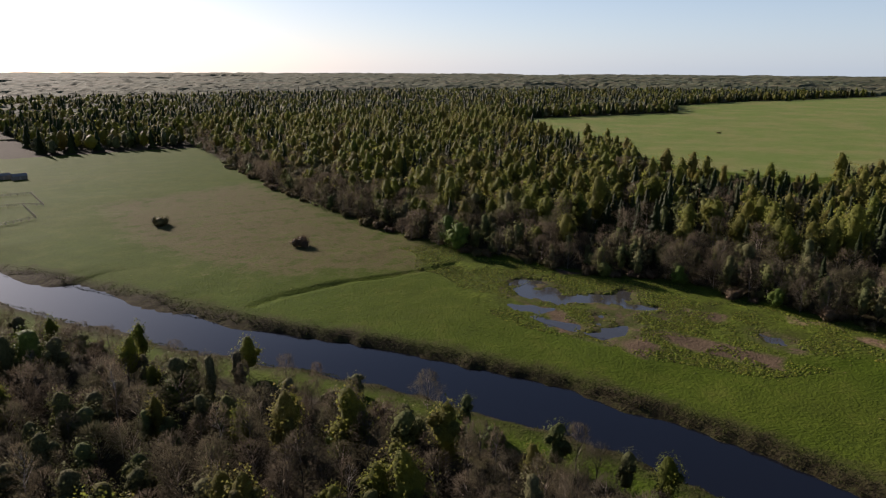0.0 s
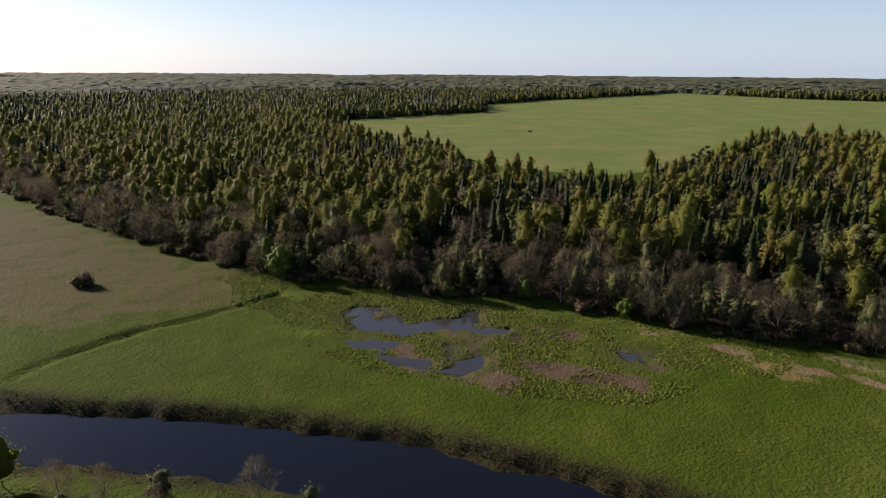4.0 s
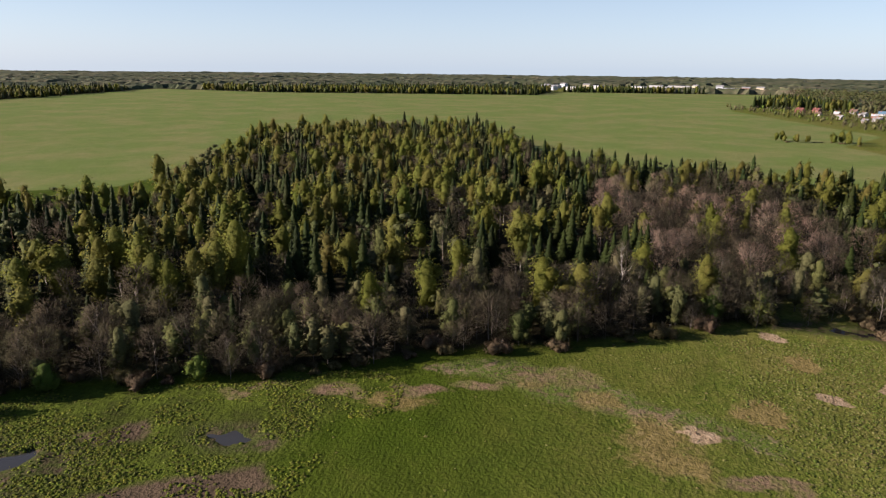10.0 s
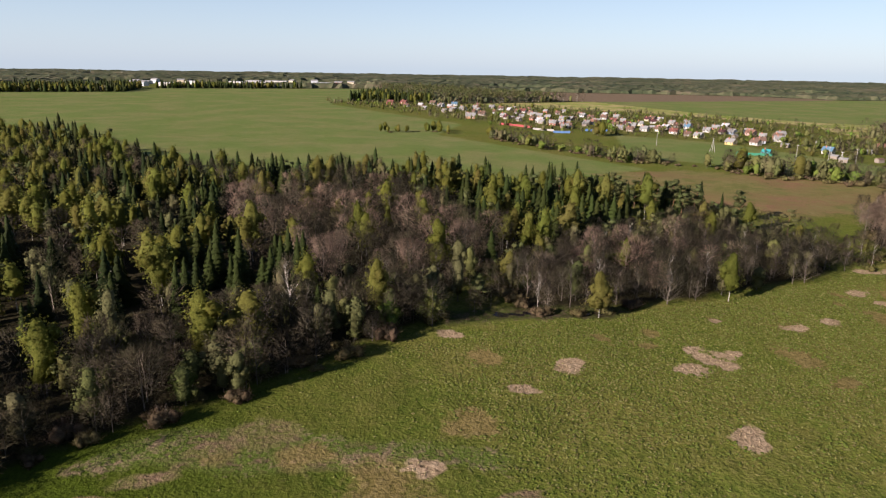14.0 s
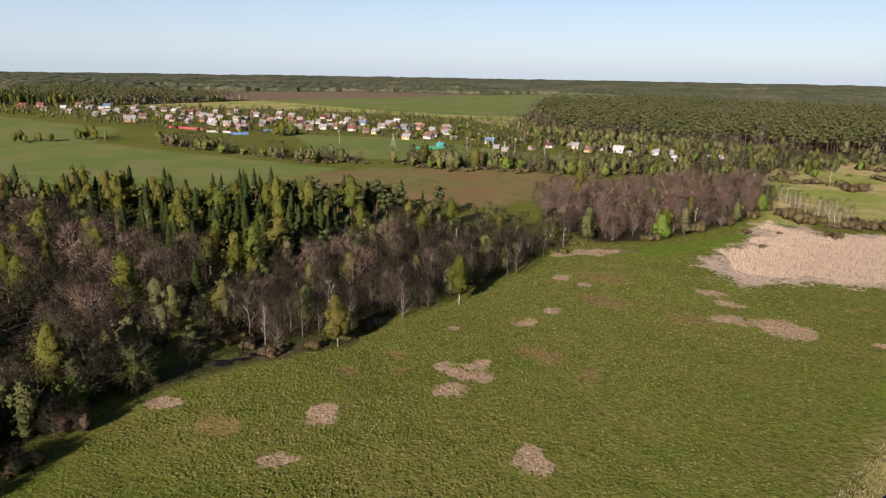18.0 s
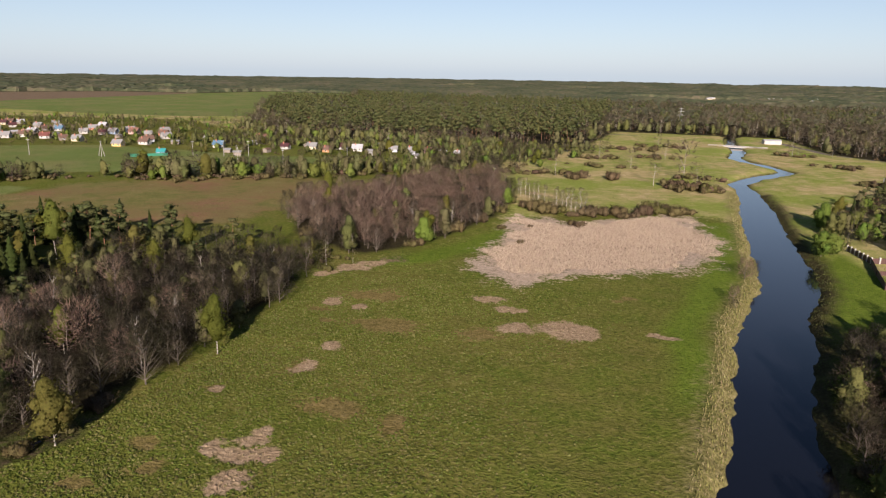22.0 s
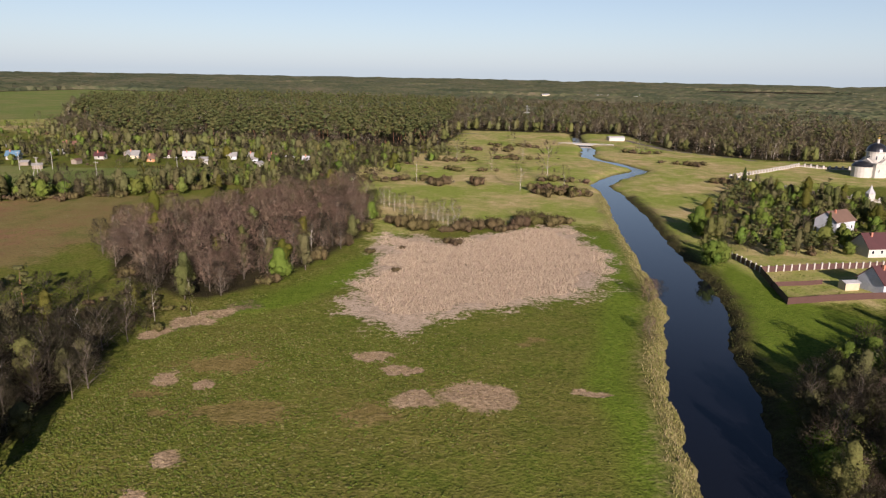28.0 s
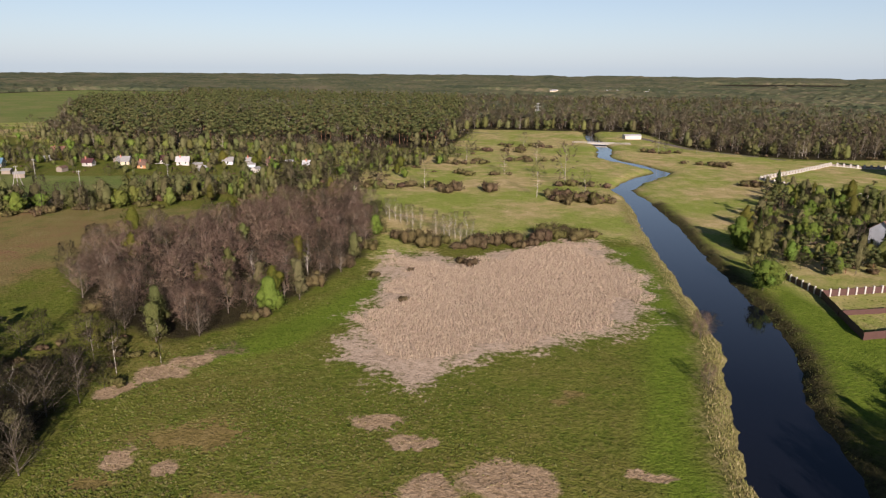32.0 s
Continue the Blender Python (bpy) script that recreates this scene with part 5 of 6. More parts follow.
for x, y, wall, roof in ((331, -380, "timber", "grey_roof"), (321, -402, "timber", "brown_roof"), (249, -416, "white", "white_roof"), (218, -415, "white", "grey_roof"), (207, -447, "timber", "white_roof"),
                         (345, -392, "timber", "grey_roof"), (405, -420, "timber", "grey_roof"), (440, -430, "timber", "brown_roof"), (470, -440, "timber", "grey_roof"), (520, -430, "timber", "grey_roof"),
                         (560, -430, "timber", "white_roof"), (600, -380, "timber", "grey_roof"), (640, -390, "timber", "grey_roof"), (680, -430, "timber", "brown_roof"), (700, -360, "timber", "grey_roof"),
                         (256, -428, "timber", "grey_roof"), (291, -436, "timber", "brown_roof"), (226, -432, "palegrey", "grey_roof"), (236, -452, "timber", "blue_roof"), (311, -445, "timber", "grey_roof")):
    shed(x, y, rng.uniform(0, 90), wall, roof, rng.uniform(3.5, 6), rng.uniform(3, 4.5))


X, Y, D = scatter([(940, -300), (700, -330), (590, -330), (520, -380), (430, -410), (400, -440), (470, -500), (560, -520), (700, -500), (930, -430)], 34, seed=36)
for x, y in zip(X, Y):
    wall, roof = choose([("timber", 4), ("white", 2), ("cream", 1), ("brick", 1), ("palegrey", 1)]), choose([("grey_roof", 4), ("brown_roof", 3), ("wine_roof", 1), ("white_roof", 1)])
    size = rng.uniform(0.8, 1.15)
    house(x, y, rng.uniform(0, 60), wall, roof, 6.4 * size, 5.2 * size, 2.4, 2.2 * size, label=f"{COLOUR[wall]} house with {ROOFS[roof]} gable roof among trees")


def fence(points, mat, h=1.8, step=2.5, label="", posts=None, thick=0.05, name="fence"):
    """A panel fence that follows the ground: posts and a panel between each two."""
    root = new(name)
    p0 = points[0]
    root.matrix_basis = pose(p0[0], p0[1], ground_z(*p0))
    z0 = ground_z(*p0)
    for a, b in zip(points[:-1], points[1:]):
        L = math.dist(a, b)
        n = max(1, round(L / step))
        turn = math.degrees(math.atan2(b[1] - a[1], b[0] - a[0]))
        for k in range(n):
            u = (k + 0.5) / n
            x, y = a[0] + (b[0] - a[0]) * u, a[1] + (b[1] - a[1]) * u
            part("panel", (round(L / n, 1), h, thick), lambda: block(L / n - 0.02, thick, h + 0.3, -0.3, 0.02), PAINT[mat], root, pose(x - p0[0], y - p0[1], ground_z(x, y) - z0, 0, 0, turn))
            if posts:
                x, y = a[0] + (b[0] - a[0]) * k / n, a[1] + (b[1] - a[1]) * k / n
                part("post", (posts, h), lambda: block(0.45, 0.45, h + 0.65, -0.3, 0.08), PAINT[posts], root, pose(x - p0[0], y - p0[1], ground_z(x, y) - z0, 0, 0, turn))
    return tagged(root, label, "fence")


fence([(637, -304), (598, -316)], "fence_red", 2.0, 5, "long red sheet fence round a village plot")
fence([(584, -308), (563, -317)], "concrete", 1.8, 5, "pale board fence round a village plot")
fence([(552, -308), (546, -322)], "fence_blue", 1.9, 5, "blue sheet fence round a village plot")
fence([(558, -348), (550, -367)], "fence_blue", 1.9, 5, "blue sheet fence beside village houses")
fence([(385, -344), (369, -360)], "fence_green", 1.8, 4, "green sheet fence beside a turquoise roofed house")

# the riverside plots on the near bank
house(-44.5, -239, 10, "white", "wine_roof", 10, 9, 3.4, 4.2, label="white-walled villa with steep wine-red roof in garden trees")
house(-23, -197, 20, "palegrey", "wine_roof", 9.5, 8.5, 3.4, 4.0, label="pale blue house with wine-red roof by the fence")
house(-50, -274, 30, "palegrey", "brown_roof", 12, 9, 5.5, 3.4, label="pale grey villa with brown roof among garden trees")
shed(-13.5, -197, 10, "cream", "white_roof", 4.5, 3, 2.2, 0.4, "small cream garden shed with flat pale roof")
fence([(8, -228), (5.5, -212), (-16, -217), (-46, -224), (-60, -228)], "fence_brown", 1.9, 2.6, "dark brown sheet fence between white posts", "white")
fence([(5.5, -212), (8.6, -197), (11.5, -181)], "fence_brown", 2.0, 3, "dark brown corrugated fence down the slope")
fence([(11.5, -181), (-15, -188), (-34, -192)], "fence_brown", 1.9, 3, "dark red-brown fence along the plot's lower edge")
fence([(8.8, -197), (-8, -201)], "fence_brown", 1.4, 3, "low red-brown dividing fence across the plot")

# church in its walled yard
church = new("church")
church.matrix_basis = pose(-168, -449, ground_z(-168, -449), 0, 0, 20)


def lathe(profile, n=20):
    V = [(r * math.cos(6.28318 * k / n), r * math.sin(6.28318 * k / n), z) for r, z in profile for k in range(n)]
    return V, [(a * n + k, a * n + (k + 1) % n, (a + 1) * n + (k + 1) % n, (a + 1) * n + k) for a in range(len(profile) - 1) for k in range(n)]


part("nave", 1, lambda: block(15, 15, 9.5, -0.5, 0.15), PAINT["white"], church)
part("cornice", 1, lambda: block(15.8, 15.8, 0.6, 8.7, 0.2), PAINT["white"], church)
for k in range(4):
    part("pediment", 1, lambda: ([(-4.5, 0, 0), (4.5, 0, 0), (0, 0, 2.6), (-4.5, 2, 0), (4.5, 2, 0), (0, 2, 2.6)], [(0, 1, 2), (5, 4, 3), (0, 2, 5, 3), (1, 4, 5, 2), (0, 3, 4, 1)]),
         PAINT["white"], church, pose(0, 0, 0, 0, 0, 90 * k) @ pose(0, -7.9, 9.2))
part("drum", 1, lambda: lathe([(5.6, 9), (5.6, 15.2), (6.0, 15.4), (6.0, 15.9), (5.5, 16)]), PAINT["white"], church)
part("dome", 1, lambda: lathe([(6.0, 15.95)] + [(5.9 * math.cos(a * 0.157), 16 + 5.2 * math.sin(a * 0.157)) for a in range(1, 10)] + [(0.6, 21.2)]), PAINT["dome"], church, None, "dark sheet-metal dome")
part("lantern", 1, lambda: lathe([(0.8, 21), (0.75, 23.2), (1.0, 23.4), (0.3, 23.8)], 12), PAINT["white"], church)
part("cupola", 1, lambda: lathe([(0.35, 23.7), (0.9, 24.3), (0.8, 24.9), (0.2, 25.6), (0.06, 26.2)], 12), PAINT["gold"], church, None, "gilded onion cupola")
part("cross", 1, lambda: block(0.12, 0.12, 2.0, 26.1), PAINT["gold"], church)
part("crossbar", 1, lambda: block(1.0, 0.1, 0.12, 27.3), PAINT["gold"], church)
part("apse", 1, lambda: lathe([(6, -0.5), (6, 6.6), (6.3, 6.8), (5.6, 7.6), (3.5, 9.2), (0.2, 9.9)]), PAINT["white"], church, pose(10, 0, 0))
part("apse_roof", 1, lambda: lathe([(6.35, 6.85), (5.3, 8.4), (3.0, 9.7), (0.1, 10.2)]), PAINT["dome"], church, pose(10, 0, 0))
part("narthex", 1, lambda: gabled(13, 9, 7, 2.5), PAINT["white"], church, pose(-13, 0, 0))
part("narthex_roof", 1, lambda: roof_shell(13, 9, 7, 2.5), PAINT["dome"], church, pose(-13, 0, 0))
for k in range(8):
    a = k * math.pi / 4
    window(church, 5.62 * math.cos(a), 5.62 * math.sin(a), 12.2, math.degrees(a) + 90, 0.8, 2.4)
for k in range(4):
    for u in (-4.6, 4.6):
        c, s = math.cos(k * math.pi / 2), math.sin(k * math.pi / 2)
        window(church, u * c + 7.55 * s, u * s - 7.55 * c, 4.2, 90 * k, 0.9, 2.2)
part("portal", 1, lambda: block(1.8, 0.3, 3.4, 0, 0.1), PAINT["brown_roof"], church, pose(0, -7.6, 0))
tagged(church, "white classical church with dark dome and gilded cross", "church")
chapel = new("gate_chapel")
chapel.matrix_basis = pose(-109, -351, ground_z(-109, -351))
part("tower", 1, lambda: block(3.2, 3.2, 4.8, -0.4, 0.1), PAINT["white"], chapel)
part("spire", 1, lambda: lathe([(2.4, 4.3), (1.4, 5.6), (0.5, 7.2), (0.06, 8.6)], 8), PAINT["white_roof"], chapel, None, "pale pointed tent roof")
part("door", 3, lambda: block(1.2, 0.2, 2.4, 0, 0.05), PAINT["timber"], chapel, pose(0, -1.62, 0))
tagged(chapel, "small white corner chapel with pale tent roof", "chapel")


def pier_wall(points, label):
    """A churchyard wall: white piers with low railings between."""
    root = new("churchyard_wall")
    p0 = points[0]
    z0 = ground_z(*p0)
    root.matrix_basis = pose(p0[0], p0[1], z0)
    for a, b in zip(points[:-1], points[1:]):
        L, turn = math.dist(a, b), math.degrees(math.atan2(b[1] - a[1], b[0] - a[0]))
        n = max(1, round(L / 4.2))
        for k in range(n):
            x, y = a[0] + (b[0] - a[0]) * k / n, a[1] + (b[1] - a[1]) * k / n
            at = pose(x - p0[0], y - p0[1], ground_z(x, y) - z0, 0, 0, turn)
            part("pier", 1, lambda: block(1.1, 1.1, 2.7, -0.3, 0.25), PAINT["white"], root, at)
            part("railing", 1, lambda: block(3.1, 0.12, 1.1, 0.35, 0.03), PAINT["timber"], root, at @ pose(2.1, 0, 0))
            part("plinth", 1, lambda: block(3.1, 0.5, 0.75, -0.35, 0.05), PAINT["white"], root, at @ pose(2.1, 0, 0))
    return tagged(root, label, "wall")


pier_wall([(-67, -423), (-104, -456), (-140, -489)], "white churchyard wall with piers beside the road")
pier_wall([(-140, -489), (-153, -481), (-200, -478)], "white churchyard wall with piers behind the lawn")
pier_wall([(-67, -423), (-73, -392), (-95, -366), (-109, -350), (-135, -340)], "white churchyard wall with piers above the trees")

# road bridge over the river
bridge = new("road_bridge")
bridge.matrix_basis = pose(-14, -612, ground_z(-14, -640) + 0.6, 0, 0, -12)
part("deck", 1, lambda: block(48, 9, 0.6, 1.5, 0.1), PAINT["concrete"], bridge)
part("roadway", 1, lambda: block(48, 7.4, 0.08, 2.104), PAINT["asphalt"], bridge)
for x in (-22, -8, 8, 22):
    part("pier", 2, lambda: block(1.6, 8, 5.2, -4, 0.1), PAINT["concrete"], bridge, pose(x, 0, 0))
for y in (-4.3, 4.3):
    part("parapet", 1, lambda: block(48, 0.2, 0.55, 2.104, 0.04), PAINT["concrete"], bridge, pose(0, y, 0))
tagged(bridge, "low concrete road bridge with pale parapets over the river", "bridge")
barn = shed(-49, -652, 10, "white", "white_roof", 15, 7, 3.4, 0.9, "long white roadside building with low roof")


def power_pole(x, y, h=9.0, braced=False):
    root = new("power_pole")
    root.matrix_basis = pose(x, y, ground_z(x, y), 0, 0, rng.uniform(0, 40))
    part("mast", h, lambda: lathe([(0.18, -0.5), (0.11, h)], 7), PAINT["concrete"], root)
    part("crossarm", 1, lambda: block(1.8, 0.1, 0.1, 0), PAINT["steel"], root, pose(0, 0, h - 0.7))
    for u in (-0.8, 0, 0.8):
        part("insulator", 1, lambda: lathe([(0.05, 0), (0.09, 0.12), (0.04, 0.26)], 6), PAINT["white"], root, pose(u, 0, h - 0.6))
    if braced:
        for s in (-1, 1):
            part("brace", h, lambda: lathe([(0.15, -0.5), (0.1, h * 0.92)], 7), PAINT["concrete"], root, pose(2.2 * s, 0, 0, 0, -14 * s, 0))
    return tagged(root, "pale concrete power pole with braced legs" if braced else "slim concrete power pole in the village fields", "pole", group="power poles")


for x, y, b in ((316, -355, True), (322, -379, False), (336, -372, False), (352, -362, False), (401, -338, True), (448, -330, False), (280, -345, False), (700, -300, False), (250, -372, False)):
    power_pole(x, y, 10, b)
green_house = shed(354, -447, 70, "white", "white_roof", 20, 6, 2.4, 0.5, "long pale shelter with flat sheet roof")
pylon = new("pylon")
pylon.matrix_basis = pose(20, -790, ground_z(20, -790), 0, 0, 12)
for sx in (-1, 1):
    for sy in (-1, 1):
        part("leg", (sx, sy), lambda: (lambda t: (t[0].tolist(), t[1].tolist()))(tube((2 * sx, 2 * sy, -0.5), (0.3 * sx, 0.3 * sy, 24), 0.16, 0.1)), PAINT["steel"], pylon)
for z in (16, 20, 23):
    part("crossarm", z, lambda: block(7 if z < 23 else 4, 0.25, 0.25, 0), PAINT["steel"], pylon, pose(0, 0, z))
tagged(pylon, "tall grey steel lattice pylon at the wood's edge", "pylon")

# paddocks and plots far up the valley
def rail_fence(points, label):
    root = new("paddock_fence")
    p0 = points[0]
    z0 = ground_z(*p0)
    root.matrix_basis = pose(p0[0], p0[1], z0)
    for a, b in zip(points[:-1], points[1:]):
        L, turn = math.dist(a, b), math.degrees(math.atan2(b[1] - a[1], b[0] - a[0]))
        n = max(1, round(L / 3))
        for k in range(n):
            x, y = a[0] + (b[0] - a[0]) * k / n, a[1] + (b[1] - a[1]) * k / n
            at = pose(x - p0[0], y - p0[1], ground_z(x, y) - z0, 0, 0, turn)
            part("post", 9, lambda: block(0.16, 0.16, 1.8, -0.4, 0.03), PAINT["log"], root, at)
            for h in (0.5, 1.1):
                part("rail", round(L / n, 1), lambda: block(L / n, 0.07, 0.16, 0), PAINT["log"], root, at @ pose(L / n / 2, 0, h))
    return tagged(root, label, "fence")


rail_fence([(-60, 380), (-34, 381), (-28, 345), (-36, 349), (-60, 353)], "pale timber paddock fence round a bare plot")
rail_fence([(-36, 349), (-30, 317), (-45, 306), (-62, 300)], "pale timber paddock fence on the river meadow")
for x, y in ((-50, 443), (-42, 438), (-62, 430)):
    shed(x, y, 20, "timber", "grey_roof", 7, 4, 2.3, 1.0, "low grey farm shed by the paddocks")
for x, y, r in ((18, 700, "white_roof"), (38, 708, "white_roof"), (-20, 690, "grey_roof")):
    shed(x, y, 15, "white", r, 12, 6, 3, 1.2, "pale shed half hidden by valley trees")

# town far beyond the fields
for k in range(26):
    x, y = 1560 + 420 * rng.uniform(), -560 + 560 * rng.uniform()
    if inside(np.array([x]), np.array([y]), TOWN)[0] < 20:
        continue
    big = rng.uniform() < 0.5
    house(x, y, rng.uniform(20, 70), "white" if big else choose([("cream", 1), ("brick", 1), ("palegrey", 1)]), "white_roof" if big else "grey_roof", 60 * rng.uniform(0.5, 1) if big else 18, 18 if big else 12, 7 if big else 8,
          1.2 if big else 3, False, label="long pale works building in a distant town" if big else "pale town house beyond the fields", name="town_building", category="building")
for k in range(12):
    x, y = -130 - 300 * rng.uniform(), -1790 - 160 * rng.uniform()
    house(x, y, rng.uniform(0, 60), "cream", "white_roof", 16, 9, 6, 1.5, False, label="white building in a far village by the woods", name="far_building", category="building")

# ---- trees and bushes of village, hedges, valley and gardens ----
def row(line, n, spread, options, lo, hi, **how):
    for k in range(n):
        t = rng.uniform() * (len(line) - 1)
        a, b, u = line[int(t)], line[min(int(t) + 1, len(line) - 1)], t % 1
        plant2(choose(options), a[0] + (b[0] - a[0]) * u + rng.normal() * spread, a[1] + (b[1] - a[1]) * u + rng.normal() * spread, rng.uniform(lo, hi), **how)


STUFF.clear()


def plant2(kind, x, y, s, near=False):
    if near:
        plant(kind, x, y, s, True)
    else:
        STUFF.setdefault((kind, False), []).append((x, y, s, rng.uniform(0, 6.28)))


HEDGE = [("willow_bush", 5), ("green_tree", 0.5), ("budding_tree", 2), ("birch_tree", 0.1), ("bare_alder_tree", 1.0)]
row([(527, -232), (491, -236), (448, -235), (410, -241), (384, -246), (366, -257)], 220, 5, HEDGE, 0.5, 0.95)
row([(600, -165), (594, -174), (595, -202), (587, -212), (567, -216)], 26, 3, [("birch_tree", 2), ("willow_bush", 1)], 0.4, 0.75)
row([(336, -277), (307, -284), (278, -299), (250, -317), (226, -341), (200, -366), (175, -390)], 420, 7, HEDGE, 0.6, 1.1)
row([(200, -330), (180, -370), (160, -420), (135, -470), (115, -540)], 300, 14, [("bare_alder_tree", 2.5), ("budding_tree", 2), ("willow_bush", 3), ("birch_tree", 0.12), ("green_tree", 0.4)], 0.45, 0.8)
row([(400, -455), (330, -450), (260, -458), (190, -452), (150, -465)], 420, 11, [("green_tree", 1.2), ("budding_tree", 4), ("birch_tree", 0.2), ("bare_alder_tree", 2)], 0.45, 0.75)
row([(150, -478), (200, -500), (250, -512), (330, -522), (386, -532), (430, -590), (465, -655)], 520, 8, [("budding_tree", 4), ("bare_birch_tree", 2.5), ("green_tree", 1), ("willow_bush", 2)], 0.6, 1.0)
X, Y, D = scatter(VILLAGE, 10.5, seed=31)
for x, y in zip(X, Y):
    if rng.uniform() < 0.95:
        plant2(choose([("green_tree", 1.2), ("budding_tree", 3), ("bare_alder_tree", 2), ("willow_bush", 3), ("birch_tree", 0.2)]), x, y, rng.uniform(0.32, 0.62))
GARDEN = [(22, -228), (5, -235), (-60, -234), (-110, -330), (-100, -345), (-80, -375), (-60, -400), (-30, -330), (-8, -300), (4, -270), (14, -245)]
X, Y, D = scatter(GARDEN, 5.4, seed=32)
for x, y in zip(X, Y):
    if min(math.dist((x, y), q) for q in ((-44.5, -239), (-50, -274))) < 9:
        continue
    plant2(choose([("green_tree", 3), ("budding_tree", 3.5), ("pine_tree", 0.7), ("bare_alder_tree", 1.5), ("birch_tree", 0.4), ("willow_bush", 4), ("spruce_tree", 0.4)]), x, y, rng.uniform(0.35, 0.8), rng.uniform() < 0.5)
for kind, x, y, s in (("green_tree", 19, -217, 0.85), ("green_tree", 15, -221, 0.95), ("green_tree", 8, -264, 0.8), ("green_tree", 5, -270, 0.8), ("green_tree", -9, -277, 0.8), ("pine_tree", -8, -232, 0.5),
                      ("pine_tree", -14, -236, 0.55), ("pine_tree", -22, -236, 0.5), ("pine_tree", -30, -238, 0.5), ("rosy_alder_tree", 49, -179, 0.62), ("bare_alder_tree", 46.5, -182, 0.5), ("rosy_alder_tree", 55.5, -155, 0.42),
                      ("willow_bush", 118, -200, 0.6), ("willow_bush", 118, -228, 0.35), ("willow_bush", 100, -235, 1.1), ("willow_bush", 103, -238, 0.9), ("willow_bush", 89, -366, 1.5), ("willow_bush", 128, -221, 0.8),
                      ("willow_bush", 52, 222, 1.3), ("willow_bush", 13, 280, 1.1), ("willow_bush", 46, 60, 0.8), ("bare_alder_tree", 56, -150, 0.25)):
    plant(kind, x, y, s)
for x, y in ((79, -261), (86, -264), (65, -279), (57, -275), (71, -274), (62, -270), (83, -258), (92, -262), (75, -268), (68, -272), (97, -258), (104, -256), (110, -262), (120, -262), (125, -268), (114, -258)):
    plant("willow_bush", x, y, rng.uniform(1.1, 1.8))
for x, y in ((131, -297), (128.7, -297), (123.5, -288), (121, -283), (117.6, -279), (107, -267), (105, -267), (103, -265), (101, -267), (112, -275), (109, -270), (126, -291), (99, -264), (133, -303)):
    plant("bare_birch_tree", x, y, rng.uniform(0.6, 0.8))
for c, n, sp in (((142, -376), 14, 9), ((122, -378), 12, 8), ((68, -538), 16, 9), ((52, -572), 12, 10), ((60, -487), 10, 8), ((49, -388), 14, 8), ((50, -342), 14, 7), ((59, -354), 10, 6), ((107, -364), 6, 5), ((-52, -400), 10, 6),
                 ((-60, -478), 12, 8), ((-48, -545), 12, 8), ((100, -420), 10, 10), ((90, -470), 10, 12)):
    for k in range(n):
        plant2(choose([("willow_bush", 6), ("bare_birch_tree", 0.4)]), c[0] + rng.normal() * sp, c[1] + rng.normal() * sp * 0.5, rng.uniform(0.8, 1.7))
row([(494, 431), (496, 433)], 3, 2, [("willow_bush", 1)], 0.7, 1.1)
row([(1071, 781), (1050, 790), (1085, 775)], 14, 8, [("birch_tree", 2), ("spruce_tree", 1)], 0.6, 0.9)
for (kind, fine), rows in STUFF.items():
    for shapes, some in ((LIGHTER[kind], [q for q in rows if math.dist(q[:2], (60, -40)) < 340]), (FARTHEST[kind], [q for q in rows if math.dist(q[:2], (60, -40)) >= 340])):
        if some:
            woods(kind.replace("_tree", "") + "_thicket", "scattered " + LABELS[kind][0].split(" with ")[0] + "s round gardens and hedges", shapes, some, [MAT[KINDS[kind][1]], MAT[KINDS[kind][2]]])

# ---- tussocks, sedge and reed: what nobody could count ----
def mounds(name, label, mat, X, Y, size, high, seed, sides=5):
    """Low ragged hummocks of grass, one mesh of kind stuff."""
    r = np.random.RandomState(seed)
    n = len(X)
    Z = height(X, Y)
    s, h = size * r.uniform(0.5, 1.4, n), high * r.uniform(0.5, 1.5, n)
    a = np.arange(sides) * 2 * math.pi / sides
    ang = a[None] + r.uniform(0, 6.28, (n, 1))
    rr = s[:, None] * r.uniform(0.7, 1.25, (n, sides))
    ring = np.stack([X[:, None] + np.cos(ang) * rr, Y[:, None] + np.sin(ang) * rr, Z[:, None] - 0.06 + 0 * rr], -1)
    top = np.stack([X + r.normal(size=n) * s * 0.2, Y + r.normal(size=n) * s * 0.2, Z + h], -1)[:, None]
    V = np.concatenate([ring, top], 1).reshape(-1, 3)
    base = (np.arange(n) * (sides + 1))[:, None]
    F = np.stack([np.stack([base[:, 0] + k, base[:, 0] + (k + 1) % sides, base[:, 0] + sides], -1) for k in range(sides)], 1).reshape(-1, 3)
    out = np.concatenate([np.stack([np.cos(ang), np.sin(ang), 0.9 + 0 * ang], -1), np.broadcast_to((0.0, 0.0, 1.0), (n, 1, 3))], 1).reshape(-1, 3)
    ob = new(name, make_mesh(name, V, F, [mat], smooth=True, floats={"tint": np.repeat(r.rand(n), sides + 1)}, normals=unit(out)))
    return tagged(ob, label, "grass", kind="stuff")


TUFT = foliage("grass_tuft", [(0.10, 0.128, 0.02), (0.13, 0.15, 0.03), (0.095, 0.125, 0.02), (0.155, 0.162, 0.045), (0.195, 0.18, 0.068)], 0.2, 0.9)
MARSH = foliage("marsh_tuft", [(0.15, 0.185, 0.02), (0.085, 0.11, 0.016), (0.19, 0.21, 0.028), (0.085, 0.085, 0.028), (0.13, 0.16, 0.02)], 0.25, 0.9)
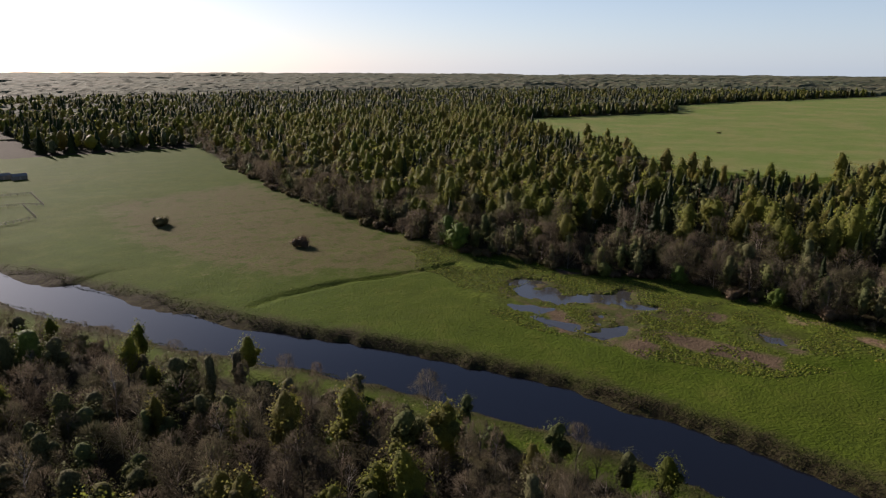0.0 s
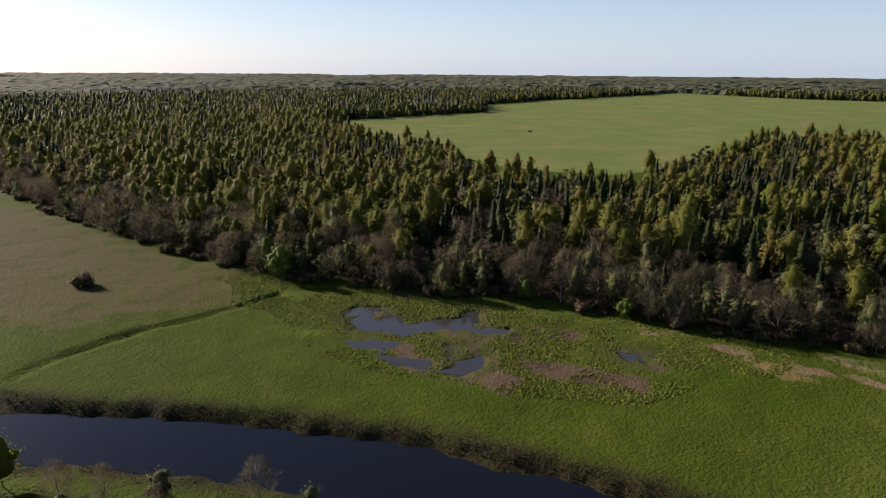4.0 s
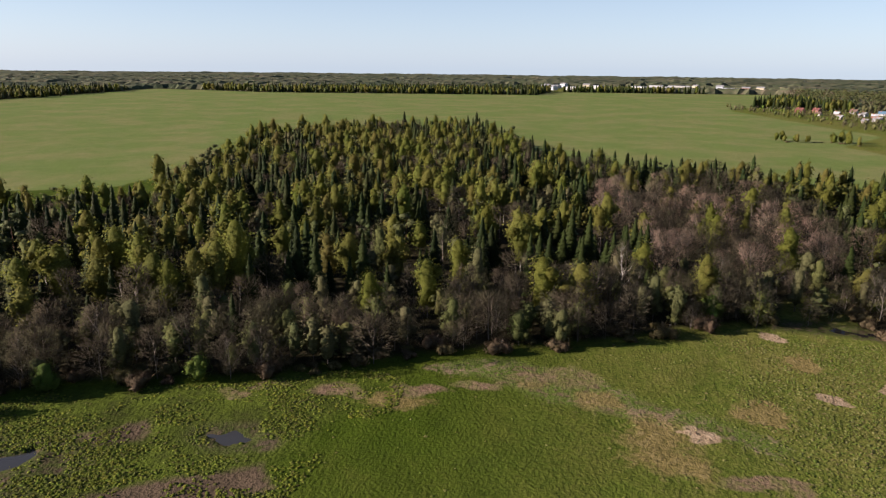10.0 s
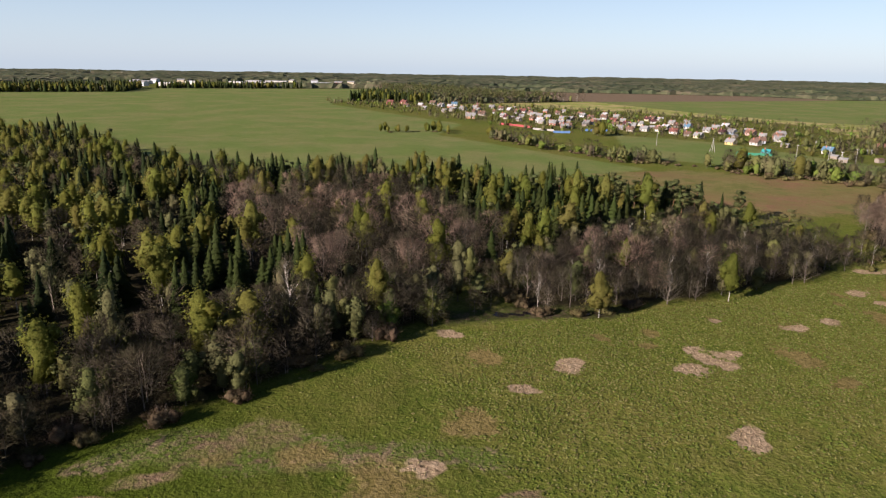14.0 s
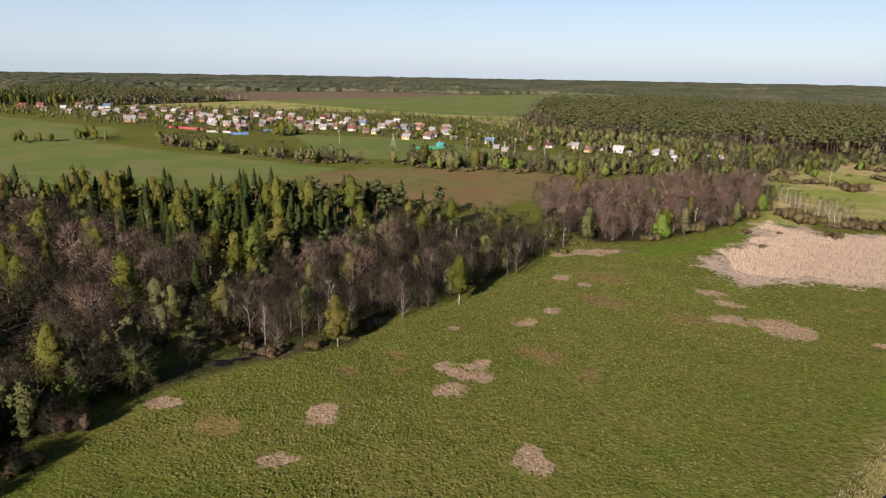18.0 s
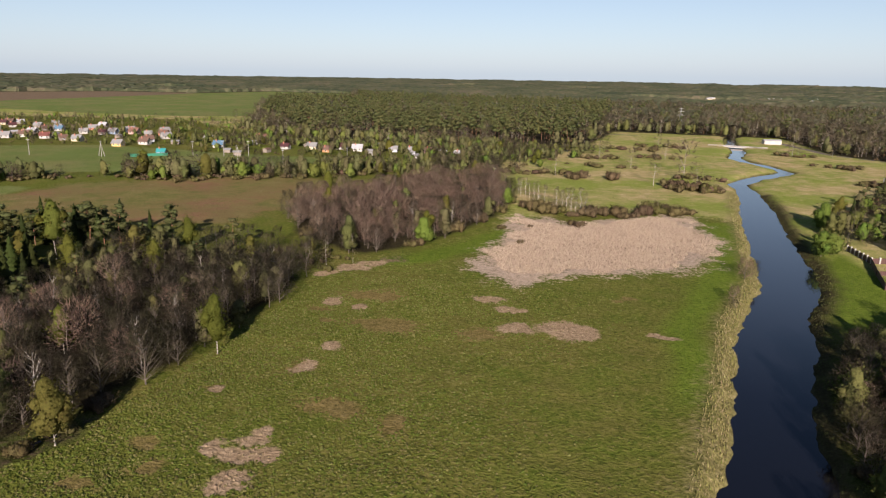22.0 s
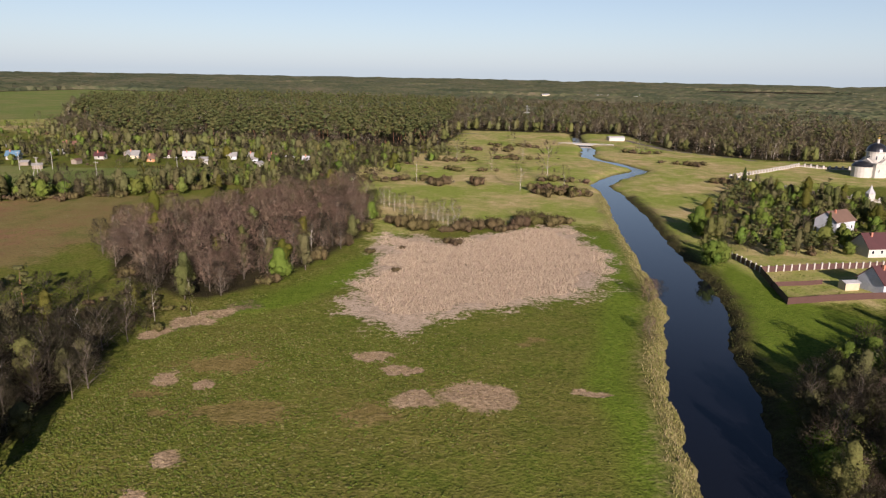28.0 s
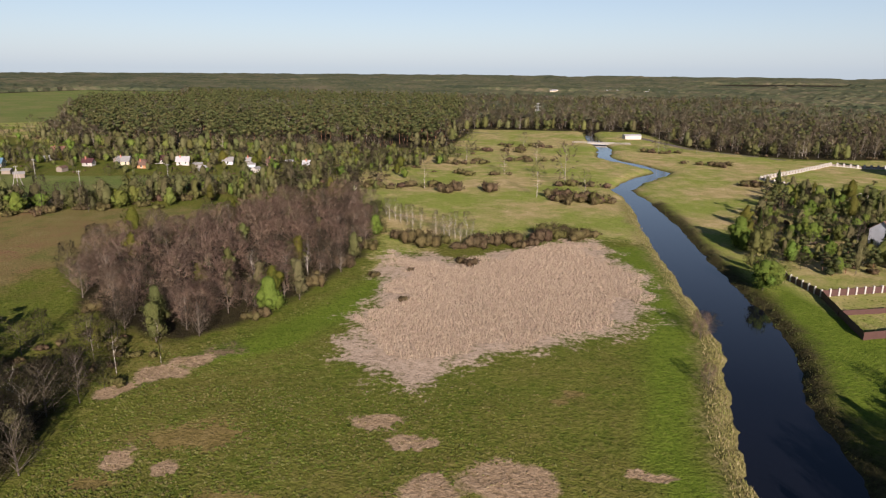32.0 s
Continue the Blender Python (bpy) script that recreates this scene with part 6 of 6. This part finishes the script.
SEDGE_MAT = foliage("dry_sedge", [(0.34, 0.255, 0.16), (0.40, 0.305, 0.2), (0.28, 0.205, 0.125), (0.24, 0.2, 0.09)], 0.25, 0.9)
r3 = np.random.RandomState(41)
X, Y = np.r_[r3.uniform(-10, 185, 90000), r3.uniform(84, 172, 70000)], np.r_[r3.uniform(-215, 215, 90000), r3.uniform(-150, 5, 70000)]
river = seg_dist(X, Y, RIVER)
wooded = union(X, Y, [FOREST, ALDER_A, ALDER_B, WEST_WOOD])
wet = union(X, Y, PONDS)
reed = inside(X, Y, REED)
side = X > np.interp(Y, [p[1] for p in RIVER[::-1]], [p[0] for p in RIVER[::-1]])
dens = 0.4 + 0.5 * wob(X, Y, 23) + 0.35 * wob(X, Y, 6)
ok = (river > 5) & (wooded < -1) & (wet < -3) & (reed < -1) & (side | (Y < -150)) & (patches(X, Y, STRAW) < 0.05) & (patches(X, Y, FAINT) < 0.25) & (patches(X, Y, BROWN) < 0.1) & (union(X, Y, FRESH) < 1) & (r3.rand(len(X)) < (dens + 0.15) * np.clip((30 - Y) / 50, 0.06, 1) * np.clip((X - 88) / 28, 0.15, 1))
mounds("meadow_tussocks", "rough tussocky meadow grass in spring green", TUFT, X[ok], Y[ok], 0.36, 0.19, 42, 4)
X, Y = r3.uniform(74, 150, 62000), r3.uniform(66, 204, 62000)
wet, pond, wooded = inside(X, Y, WETLAND), union(X, Y, PONDS), inside(X, Y, FOREST)
patch = wob(X, Y, 7) + 0.7 * wob(X, Y, 2.6)
mud = union(X, Y, MUD)
bare_soil = np.maximum(mud, pond) + 1.0 * wob(X, Y, 2.9)
ok = (wet + 5 * wob(X, Y, 13) > -4) & (wooded < -1) & (patch + r3.uniform(-0.5, 0.5, len(X)) > np.where(bare_soil > -0.6, 0.8, -0.05))
mounds("marsh_tussocks", "bright green sedge tussocks standing in the marsh", MARSH, X[ok], Y[ok], 0.36, 0.2, 43, 5)
X, Y = r3.uniform(40, 185, 60000), r3.uniform(-190, 70, 60000)
dry = patches(X, Y, STRAW)
dry = dry + 0.35 * wob(X, Y, 2.2)
ok = (dry > 0.3) & (r3.rand(len(X)) < 0.7) & (union(X, Y, PONDS) < -1) & (inside(X, Y, FOREST) < -1)
mounds("dry_sedge_tufts", "pale dry sedge tufts in patches on the meadow", SEDGE_MAT, X[ok], Y[ok], 0.26, 0.2, 44)


def blades(name, label, mat, X, Y, tall, wide, seed):
    """Upright dry stalks as thin three-cornered blades."""
    r = np.random.RandomState(seed)
    n = len(X)
    Z = height(X, Y)
    a, h = r.uniform(0, 6.28, n), tall * r.uniform(0.6, 1.3, n)
    d = np.stack([np.cos(a), np.sin(a), 0 * a], -1) * wide
    P = np.stack([X, Y, Z - 0.1], -1)
    tip = P + np.stack([r.normal(size=n) * 0.25 * h, r.normal(size=n) * 0.25 * h, h], -1)
    V = np.stack([P - d, P + d, tip], 1).reshape(-1, 3)
    ob = new(name, make_mesh(name, V, np.arange(3 * n).reshape(-1, 3), [mat], floats={"tint": np.repeat(r.rand(n), 3)}))
    return tagged(ob, label, "reeds", kind="stuff")


REED_MAT = foliage("dry_reed", [(0.44, 0.355, 0.272), (0.51, 0.42, 0.325), (0.39, 0.312, 0.235)], 0.3, 0.9)
X, Y = r3.uniform(44, 132, 130000), r3.uniform(-268, -148, 130000)
reed = inside(X, Y, REED) / 6 + 0.8 * wob(X, Y, 9) + 0.5 * wob(X, Y, 3)
ok = (reed > 0.6) & (seg_dist(X, Y, RIVER) > 4)
blades("reed_bed", "pinkish dry reed bed standing in the wet meadow", REED_MAT, X[ok], Y[ok], 0.85, 0.06, 45)
# rough growth on the river banks
t = r3.uniform(0, len(RIVER) - 1.001, 26000)
k = t.astype(int)
P = np.array(RIVER)
C = P[k] + (P[k + 1] - P[k]) * (t - k)[:, None]
T = (P[k + 1] - P[k])[:, :2]
T /= np.linalg.norm(T, axis=1)[:, None]
sidev = np.where(r3.rand(len(t)) < 0.6, 1, -1)
off = C[:, 2] + 0.4 + 4.5 * r3.rand(len(t)) ** 1.6
X, Y = C[:, 0] - T[:, 1] * off * sidev, C[:, 1] + T[:, 0] * off * sidev
ok = height(X, Y) > level(X, Y) - 1.42
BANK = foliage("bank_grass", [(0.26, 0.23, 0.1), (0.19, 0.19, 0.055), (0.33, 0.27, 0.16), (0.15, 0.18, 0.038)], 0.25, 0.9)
# dark growth whose colour also holds the shade of the bank
SHADED_BANK = foliage("dark_bank_growth", [(0.065, 0.075, 0.022), (0.055, 0.05, 0.026), (0.095, 0.12, 0.026)], 0.15, 0.9)
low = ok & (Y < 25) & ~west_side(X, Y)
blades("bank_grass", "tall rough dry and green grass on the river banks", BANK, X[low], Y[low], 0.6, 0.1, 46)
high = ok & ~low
blades("dark_bank_growth", "dark rough growth on the undercut river bank", SHADED_BANK, X[high], Y[high], 0.34, 0.1, 47)
